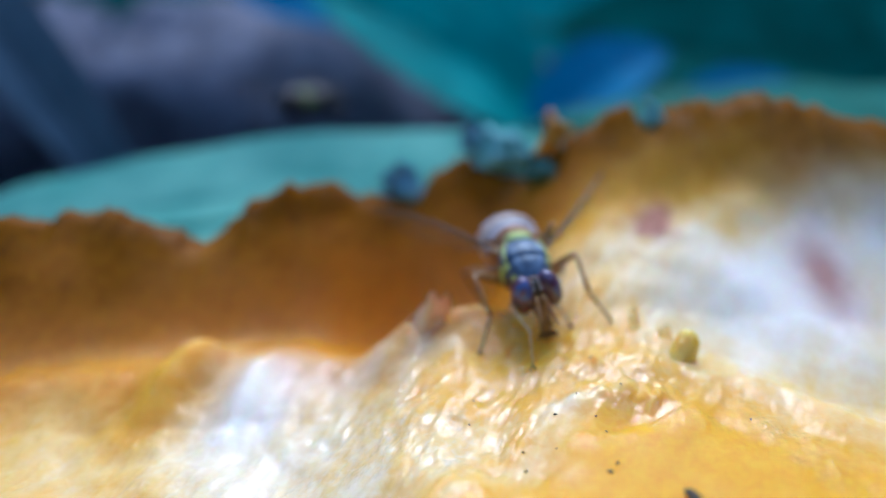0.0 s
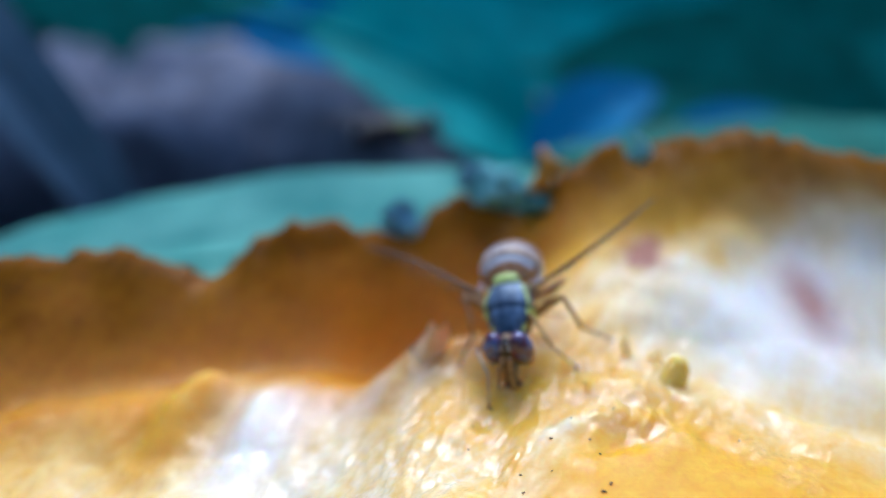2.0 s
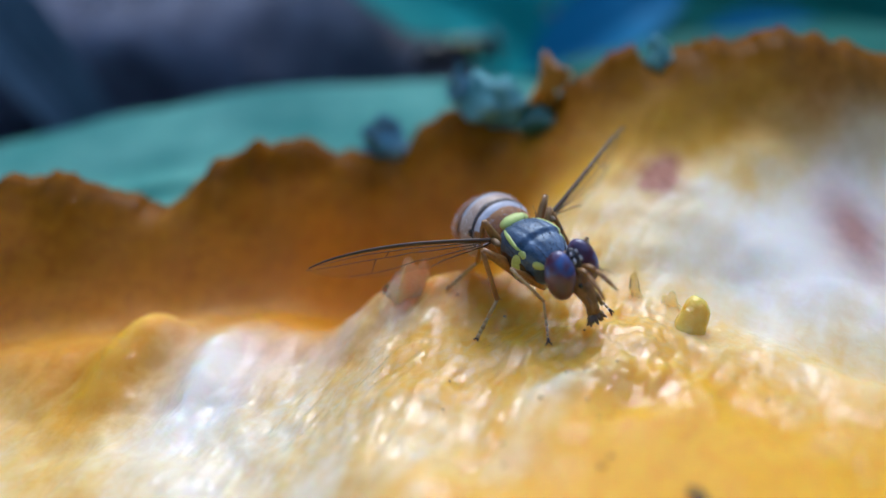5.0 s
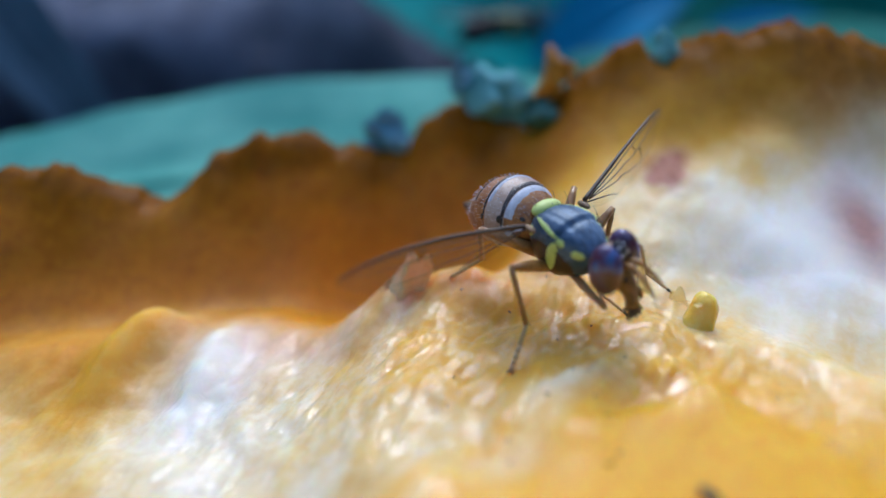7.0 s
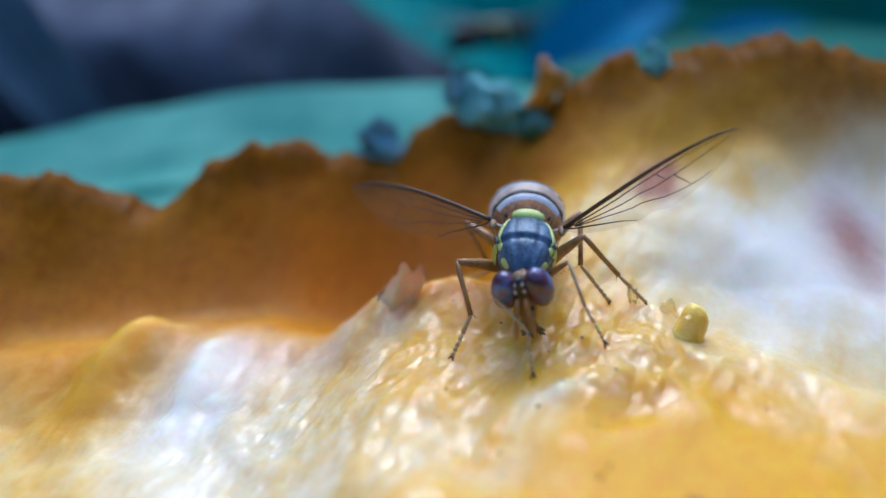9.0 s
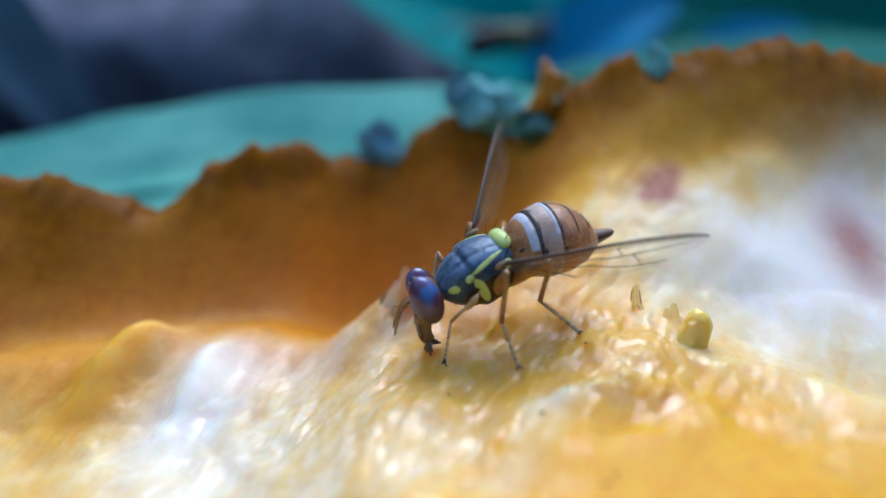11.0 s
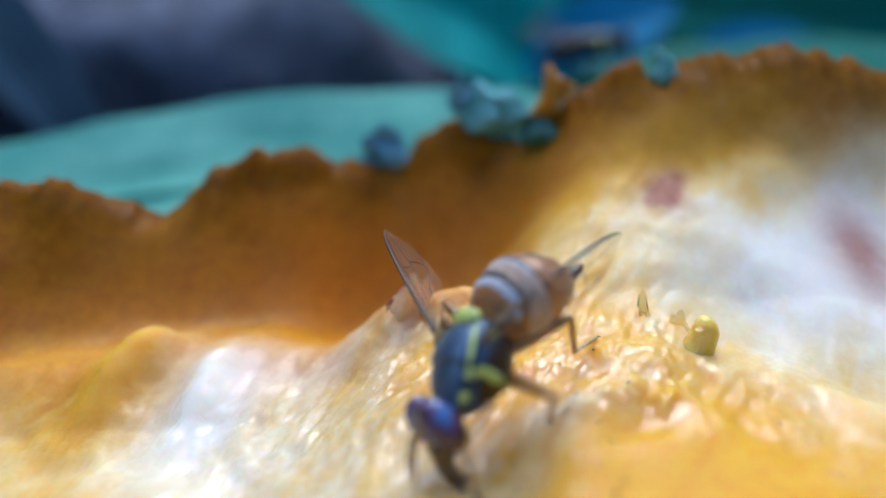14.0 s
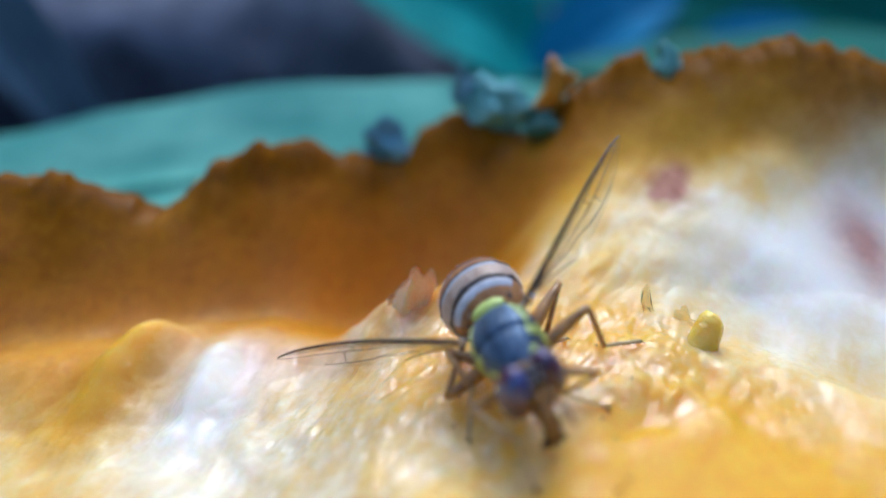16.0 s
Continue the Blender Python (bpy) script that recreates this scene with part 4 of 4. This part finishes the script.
def make_leg(which):
    """Thigh, shin and five-jointed foot, each along x from its own joint."""
    hip, thigh, shin, foot = LEGS[which]
    slim = 0.68 if which == "1" else 1.05
    bm = bmesh.new()
    tube(bm, [(-0.25, 0, 0.05), (0, 0, 0), (thigh * 0.25, 0, 0.03), (thigh * 0.55, 0, 0.04), (thigh * 0.85, 0, 0.01), (thigh, 0, 0)], [slim * r for r in (0.18, 0.175, 0.2, 0.18, 0.125, 0.095)], 10)
    for k in range(9):
        u = thigh * (0.15 + 0.09 * k)
        tube(bm, [(u, 0, -0.1), (u + 0.1, 0.02 * (-1) ** k, -0.24)], [0.012, 0.003], 3)
    leg = part("leg", bm, LEG, FLY, "slender amber-brown leg")
    bm = bmesh.new()
    tube(bm, [(0, 0, 0), (shin * 0.2, 0, 0.01), (shin * 0.6, 0, 0), (shin, 0, 0)], [slim * r for r in (0.075, 0.085, 0.078, 0.08)], 9)
    for k in range(12):
        u = shin * (0.1 + 0.07 * k)
        tube(bm, [(u, 0.03 * (-1) ** k, 0.05 * (-1) ** (k // 2)), (u + 0.1, 0.06 * (-1) ** k, 0.13 * (-1) ** (k // 2))], [0.01, 0.003], 3)
    tube(bm, [(shin * 0.97, 0, -0.04), (shin + 0.12, 0, -0.2)], [0.02, 0.005], 4)
    tibia = part("shin", bm, TARSUS if which == "1" else LEG, leg, "thin brown shin with fine hairs")
    bm = bmesh.new()
    joints = (0, 0.46, 0.62, 0.76, 0.88, 1.0)
    for a, b in zip(joints, joints[1:]):
        a, b = a * foot, b * foot
        tube(bm, [(a, 0, 0), (a + 0.3 * (b - a), 0, 0), (b - 0.02, 0, 0)], [slim * r for r in (0.048, 0.058, 0.068)], 8)
    tarsus = part("foot", bm, TARSUS, leg, "pale jointed foot with dark tip")
    bm = bmesh.new()
    for s in (1, -1):
        tube(bm, arc((foot * 0.97, 0, 0), (foot + 0.08, 0.09 * s, 0.04), (foot + 0.12, 0.12 * s, -0.07), 4), [0.035, 0.03, 0.025, 0.018, 0.005], 5)
        ellipsoid(bm, (foot + 0.01, 0.04 * s, -0.03), (0.04, 0.03, 0.02), nu=6, nv=8)
    tube(bm, [(foot * 0.9, 0, 0), (foot * 0.99, 0, 0)], [0.045, 0.055], 8)
    claw = part("claw", bm, BAND, leg, "tiny dark claws")
    return leg, tibia, tarsus, claw


make_thorax()
HEAD = make_head()
ABDOMEN = make_abdomen()
WINGS = {"L": make_wing(1, 6.1), "R": make_wing(-1, 6.1)}
LEG_PARTS = {n + s: make_leg(n) for n in "123" for s in "LR"}

# ---------------------------------------------------------------- how the fly moves
# seconds, place in millimetres, heading, nose down, lean
BODY = [
    (0, 2.92, 3.49, -0.93, -81, 17, 6),
    (0.5, 3.04, 1.37, -0.72, -89, 20, 9),
    (1, 2.55, 2.51, -1.0, -98, 27, 11),
    (1.5, 2.63, 2.66, -0.92, -95, 25, 9),
    (2, 2.34, 2.2, -1.1, -94, 34, 15),
    (2.5, 1.75, 1.07, -1.07, -99, 37, 5),
    (3, 2.16, 1.78, -1.29, -92, 28, 15),
    (3.5, 2.66, 1.19, -1.25, -81, 20, 23),
    (4, 3.08, 1.35, -1.25, -72, 11, 21),
    (6.5, 4.2, 1.82, -0.76, -42, 6, -1),
    (7, 4.3, 0.62, -0.49, -54, 10, 9),
    (7.5, 4.56, 1.2, -0.7, -66, 13, 17),
    (8, 4.2, -0.28, -0.47, -78, 5, 18),
    (8.5, 3.53, 0.51, -0.93, -93, 19, 16),
    (9, 3.29, 1.62, -0.89, -98, 16, -3),
    (11.5, 1.1, 0.93, -1.33, -171, 29, -5),
    (12.0, 0.8, -0.75, -1.41, -136, 42, 14),
    (12.5, 1.02, -1.44, -1.76, -119, 37, 26),
    (13.0, 1.02, -2.22, -1.83, -119, 40, 29),
    (13.5, 0.56, -2.72, -2.0, -122, 37, 29),
    (14.0, 0.84, -3.46, -1.82, -119, 42, 34),
    (14.5, 0.86, -3.61, -2.03, -114, 40, 42),
    (15.0, 1.49, -3.73, -2.15, -95, 27, 44),
    (15.5, 1.84, -3.01, -1.93, -91, 22, 41),
    (16.0, 1.96, -2.44, -1.88, -80, 7, 36),
]
# seconds, turn, nod and tilt of the head; turn and lift of the abdomen
NODS = [
    (0, 0, -12, 10, 3, -29),
    (0.5, -18, -3, 9, 0, -26),
    (1, -4, 7, -1, -1, -26),
    (1.5, -15, 13, 1, 0, -28),
    (2, -7, -10, -1, -1, -26),
    (2.5, -13, -4, 6, -1, -26),
    (3, -10, 2, 4, 0, -25),
    (3.5, -10, -7, 7, 0, -26),
    (4, 5, -18, 4, -2, -20),
    (6.5, 15, -22, -7, 5, -17),
    (7, 15, -13, 3, 7, -13),
    (7.5, 8, -22, -2, 12, -26),
    (8, -42, 5, 11, 8, -20),
    (8.5, -15, -4, 19, 7, -25),
    (9, 2, 12, 16, 1, -19),
    (11.5, -13, -10, 16, -6, -21),
    (12.0, -13, -10, 4, -13, -31),
    (12.5, -18, -18, 11, -18, -27),
    (13.0, -22, -19, 14, -14, -31),
    (13.5, -18, -17, 7, -16, -26),
    (14.0, -14, -26, 12, -7, -35),
    (14.5, -5, -26, -12, 1, -28),
    (15.0, -8, -15, -16, -2, -17),
    (15.5, 4, 3, -9, 5, -14),
    (16.0, 19, 2, -19, 9, -3),
]
# seconds, sweep back, rise and twist of the left wing, then of the right wing
BEATS = [
    (0, 51, 3, 81, 43, 1, 79),
    (0.5, 30, 13, 64, 30, 5, 76),
    (1, 31, 8, 65, 29, 5, 87),
    (1.5, 32, 16, 61, 42, 1, 75),
    (2, 33, 5, 63, 33, 4, 88),
    (2.5, 34, 4, 79, 32, 2, 84),
    (3, 27, 11, 71, 30, 0, 80),
    (3.5, 26, 6, 77, 27, 5, 74),
    (4, 26, 13, 80, 32, 6, 73),
    (6.5, 19, 3, 92, 13, -3, 70),
    (7, 20, 11, 97, 8, 5, 83),
    (7.5, 21, 8, 71, 1, 20, 67),
    (8, 16, 14, 67, 25, 6, 58),
    (8.5, 28, 17, 94, 31, 8, 118),
    (9, 10, 41, 92, 29, -6, 112),
    (11.5, 80, -20, 70, 40, 10, 81),
    (12, 94, -36, 67, 39, 7, 64),
    (12.5, 80, -25, 72, 44, 14, 60),
    (13, 83, -27, 72, 43, 14, 63),
    (13.5, 91, -25, 69, 43, 13, 70),
    (14, 93, -31, 66, 38, 10, 78),
    (14.5, 88, -27, 57, 39, 18, 83),
    (15, 63, -11, 72, 43, 20, 80),
    (15.5, 47, -5, 70, 33, 19, 80),
    (16, 36, 8, 76, 25, 17, 75),
]
# where the feet stand: seconds, x, y
STEPS = {
    "1L": [(2, 4.9, 0.9), (2.5, 3.5, -0.2), (3, 3.6, -0.9), (3.5, 4.4, -0.1), (7, 7.9, 1.7), (7.5, 7.6, 0.6), (8, 6.6, -0.5), (8.5, 6.5, -0.3), (9, 5.6, -0.8), (11.5, 0.1, -2.6), (12, 1.1, -3.2), (12.5, 1.7, -3.6), (13, 1.7, -3.7), (13.5, 0.7, -4.4), (14, 1.1, -5.6), (14.5, 1.6, -5.3), (16, 4.8, -3.0)],
    "1R": [(0, 2.9, -0.4), (0.5, 2.2, -1.2), (1, 2.1, -1.4), (1.5, 2.1, -1.2), (2, 1.4, -0.6), (2.5, 0.6, -1.5), (3, 1.2, -2.7), (4, 3.6, -1.4), (6.5, 6.0, -0.1), (7, 6.2, 0.4), (7.5, 5.1, -1.5), (8, 3.9, -2.0), (8.5, 3.3, -1.6), (9, 3.3, -1.7), (16, 2.5, -5.7)],
    "2L": [(0, 6.2, 2.1), (0.5, 4.6, 1.1), (1, 4.8, 0.6), (1.5, 4.8, 0.8), (2, 6.6, 2.6), (2.5, 6.1, 2.2), (3, 6.1, 2.1), (3.5, 6.0, 1.8), (4, 5.9, 2.1), (7.5, 7.8, 2.8), (8, 8.5, 3.6), (8.5, 7.4, 1.8), (9, 7.4, 1.6), (11.5, 3.9, -0.9), (12, 3.7, -0.6), (12.5, 4.0, -1.5), (13, 4.0, -1.6), (13.5, 4.0, -1.5), (14, 3.7, -2.9), (14.5, 4.1, -3.6), (15, 4.0, -1.0), (15.5, 4.3, -0.6), (16, 6.3, -0.3)],
    "2R": [(0, 1.1, 1.2), (0.5, 1.1, 1.4), (1, 1.1, 1.3), (1.5, 0.4, 2.0), (2, 0.4, 2.2), (3, 0.5, 1.4), (3.5, 0.8, -1.1), (4, 0.9, -1.3), (6.5, 2.8, -0.3), (7, 2.4, -1.6), (7.5, 2.4, -1.5), (8, 1.5, -1.1), (8.5, 0.9, -0.2), (9, 0.9, -0.2), (15, 0.2, -4.3), (15.5, 0.3, -4.4), (16, 0.9, -3.4)],
    "3L": [(8.5, 6.3, 1.8), (9, 6.2, 1.7), (11.5, 7.2, 2.1), (12, 7.1, 2.1), (12.5, 7.1, 2.1), (13, 7.1, 2.0), (13.5, 6.9, 2.0), (14, 6.8, 2.0), (14.5, 6.8, 1.9), (15, 6.7, 1.9), (15.5, 6.7, 1.9)],
    "3R": [(6.5, 0.8, 3.4), (7, 0.7, 3.2), (7.5, 0.8, 3.4), (8, 0.9, 3.6)],
}
STANCE = {"1": (2.3, 1.3), "2": (0.2, 2.6), "3": (-2.4, 2.1)}


def glide(rows, t):
    """Values of rows at t, on a smooth line through them."""
    ts = [r[0] for r in rows]
    i = min(max(sum(1 for s in ts if s <= t) - 1, 0), len(rows) - 2)
    p = [np.array(rows[min(max(k, 0), len(rows) - 1)][1:], float) for k in (i - 1, i, i + 1, i + 2)]
    s = [ts[min(max(k, 0), len(rows) - 1)] for k in (i - 1, i, i + 1, i + 2)]
    gap = s[2] - s[1]
    m1 = (p[2] - p[0]) / max(s[2] - s[0], gap) * gap
    m2 = (p[3] - p[1]) / max(s[3] - s[1], gap) * gap
    u = min(max((t - s[1]) / gap, 0), 1)
    return (2 * u ** 3 - 3 * u * u + 1) * p[1] + (u ** 3 - 2 * u * u + u) * m1 + (3 * u * u - 2 * u ** 3) * p[2] + (u ** 3 - u * u) * m2


def aim(origin, way, up):
    """A pose at origin with x along way and z as near up as may be."""
    x = way.normalized()
    y = up.cross(x).normalized()
    z = x.cross(y)
    m = Matrix((x, y, z)).transposed().to_4x4()
    m.translation = origin
    return m


def to_metres(m):
    m = m.copy()
    m.translation *= MM
    return m


def body_at(t):
    x, y, z, yaw, pitch, roll = glide(BODY, t)
    return pose(x, y, z, roll, pitch, yaw)


def foot_place(which, t, body):
    """The foot's place on the flesh: where a step is known, else where its stance would put it."""
    n, side = which[0], 1 if which[1] == "L" else -1
    sx, sy = STANCE[n]
    home = body @ Vector((sx, side * sy, -1.5))
    rows = STEPS.get(which, [])
    known = [r for r in rows if abs(r[0] - t) < 0.02]
    before = [r for r in rows if r[0] <= t]
    after = [r for r in rows if r[0] > t]
    if known:
        x, y = known[0][1:]
    elif before and after and after[0][0] - before[-1][0] <= 1.1:
        u = (t - before[-1][0]) / (after[0][0] - before[-1][0])
        u = u * u * (3 - 2 * u)
        x, y = (before[-1][k] * (1 - u) + after[0][k] * u for k in (1, 2))
    else:
        x, y = home.x, home.y
    hip = body @ Vector((LEGS[n][0][0], side * LEGS[n][0][1], LEGS[n][0][2]))
    reach = 0.8 * sum(LEGS[n][1:])
    d = Vector((x - hip.x, y - hip.y))
    if d.length > reach:
        d *= reach / d.length
    x, y = hip.x + d.x, hip.y + d.y
    return Vector((x, y, ground_at(x, y) + 0.08))


def leg_poses(which, t, body):
    return leg_bend(which, body.inverted() @ foot_place(which, t, body))


def leg_bend(which, mark):
    """Thigh, shin and foot so that the claws meet the mark in the body's space."""
    n, side = which[0], 1 if which[1] == "L" else -1
    hip0, thigh, shin, foot = LEGS[n]
    hip = Vector((hip0[0], side * hip0[1], hip0[2]))
    up = Vector((0, 0, 1))
    inward = Vector((hip.x - mark.x, hip.y - mark.y, 0))
    inward = inward.normalized() if inward.length > 1e-6 else up
    ankle = mark + (inward * 0.62 + up * 0.6).normalized() * foot
    span = ankle - hip
    far = (thigh + shin) * 0.985
    if span.length > far:
        ankle = hip + span.normalized() * far
        span = ankle - hip
    d = max(span.length, abs(thigh - shin) + 0.1)
    along = span.normalized()
    pole = up * 0.75 + Vector(({"1": 0.5, "2": -0.15, "3": -0.7}[n], side * 1.0, 0))
    pole = (pole - along * pole.dot(along)).normalized()
    c = (thigh * thigh + d * d - shin * shin) / (2 * thigh * d)
    c = max(-1.0, min(1.0, c))
    knee = hip + thigh * (along * c + pole * math.sqrt(1 - c * c))
    a = aim(hip, knee - hip, pole + along * 0.01)
    b = aim(knee, ankle - knee, pole + along * 0.3)
    f = aim(ankle, mark - ankle, up)
    return a, a.inverted() @ b, a.inverted() @ f


def wing_pose(side, sweep, rise, twist):
    sweep, rise, twist = radians(sweep), radians(rise), radians(twist)
    way = Vector((-math.sin(sweep) * math.cos(rise), side * math.cos(sweep) * math.cos(rise), math.sin(rise)))
    level = Vector((0, 0, 1)).cross(way).normalized() * -side
    y = (level * math.cos(twist) + way.cross(level) * -side * math.sin(twist)).normalized()
    m = Matrix((way, y, way.cross(y))).transposed().to_4x4()
    m.translation = Vector((WING_BASE[0], side * WING_BASE[1], WING_BASE[2]))
    return m


# a second fly that passes behind the fruit: seconds, place in millimetres, heading
PASSING = [
    (0, -9.5, 33.5, 1.4, -42),
    (0.5, -9.6, 33.0, 1.6, -17),
    (1, -6.7, 32.3, 1.5, -13),
    (2, -2.5, 31.9, 2.6, -7),
    (3, 2.3, 33.8, 1.4, -1),
    (3.5, 3.0, 34.9, 0.9, 17),
    (4, 2.3, 36.4, 0.7, 11),
    (6.5, 4.3, 38.4, 2.3, 1),
    (7, 5.4, 38.6, 2.5, -11),
    (8, 5.0, 38.4, 2.4, -55),
    (9, 5.1, 38.4, 2.6, -9),
    (11.5, 6.7, 38.4, 2.4, -11),
    (12, 6.1, 38.4, 2.8, -15),
    (12.5, 7.4, 38.3, 2.8, -10),
    (13, 8.5, 38.4, 3.0, -11),
    (13.5, 10.1, 38.1, 1.9, -11),
    (14, 12.6, 38.1, 2.1, -11),
    (14.5, 14.2, 37.9, 1.6, -12),
    (15, 16.3, 37.6, 0.5, -16),
    (16, 18.4, 36.4, -3.0, -19),
]


def passing_fly():
    """The same kind of fly, wings folded back, legs under it."""
    other = copy_thing(FLY, pose(0, 0, 0))
    other.name = "passing_fly"
    tagged(other, "shade-darkened fruit fly walking on leaves behind the fruit", "fly")
    still = {"1": (1.7, 1.0), "2": (0.0, 2.0), "3": (-1.9, 1.6)}
    wings, legs = iter("LR"), iter(LEG_PARTS)
    for ob in other.children:
        for piece in (ob, *ob.children):
            # Shade is put into its colours: most body parts turn near black.
            if not piece.name.startswith(("yellow", "shoulder", "side", "scutellum", "wing")):
                piece.material_slots[0].link = "OBJECT"
                piece.material_slots[0].material = BAND
        kind = ob.name.split(".")[0]
        if kind == "head":
            ob.matrix_basis = to_metres(Matrix.Translation(NECK))
        elif kind == "abdomen":
            ob.matrix_basis = to_metres(Matrix.Translation(WAIST) @ pose(0, 0, 0, 0, -14, 0))
        elif kind == "wing":
            ob.matrix_basis = to_metres(wing_pose(1 if next(wings) == "L" else -1, 62, 12, 40))
        elif kind == "leg":
            which = next(legs)
            n, side = which[0], 1 if which[1] == "L" else -1
            poses = leg_bend(which, Vector((still[n][0], side * still[n][1], -2.1)))
            ob.matrix_basis = to_metres(poses[0])
            for sub in ob.children:
                sub.matrix_basis = to_metres(poses[1 if sub.name.startswith("shin") else 2])
    return other


OTHER = passing_fly()


def motions():
    times = [k * 0.25 for k in range(65)]
    walk(FLY, [(t, to_metres(body_at(t))) for t in times])
    walk(OTHER, [(t, mm_pose(x, y, z, 0, -8, turn)) for t, x, y, z, turn in PASSING])
    head, tail = [], []
    for t in times:
        yaw, pitch, roll, side, lift = glide(NODS, t)
        head.append((t, to_metres(Matrix.Translation(NECK) @ pose(0, 0, 0, roll, pitch, yaw))))
        tail.append((t, to_metres(Matrix.Translation(WAIST) @ pose(0, 0, 0, 0, lift, side))))
    walk(HEAD, head)
    walk(ABDOMEN, tail)
    walk(WINGS["L"], [(t, to_metres(wing_pose(1, *glide(BEATS, t)[:3]))) for t in times])
    walk(WINGS["R"], [(t, to_metres(wing_pose(-1, *glide(BEATS, t)[3:]))) for t in times])
    for which, (leg, shin, foot, claw) in LEG_PARTS.items():
        rows = [(t, leg_poses(which, t, body_at(t))) for t in times]
        for k, ob in ((0, leg), (1, shin), (2, foot), (2, claw)):
            walk(ob, [(t, to_metres(r[k])) for t, r in rows])


motions()
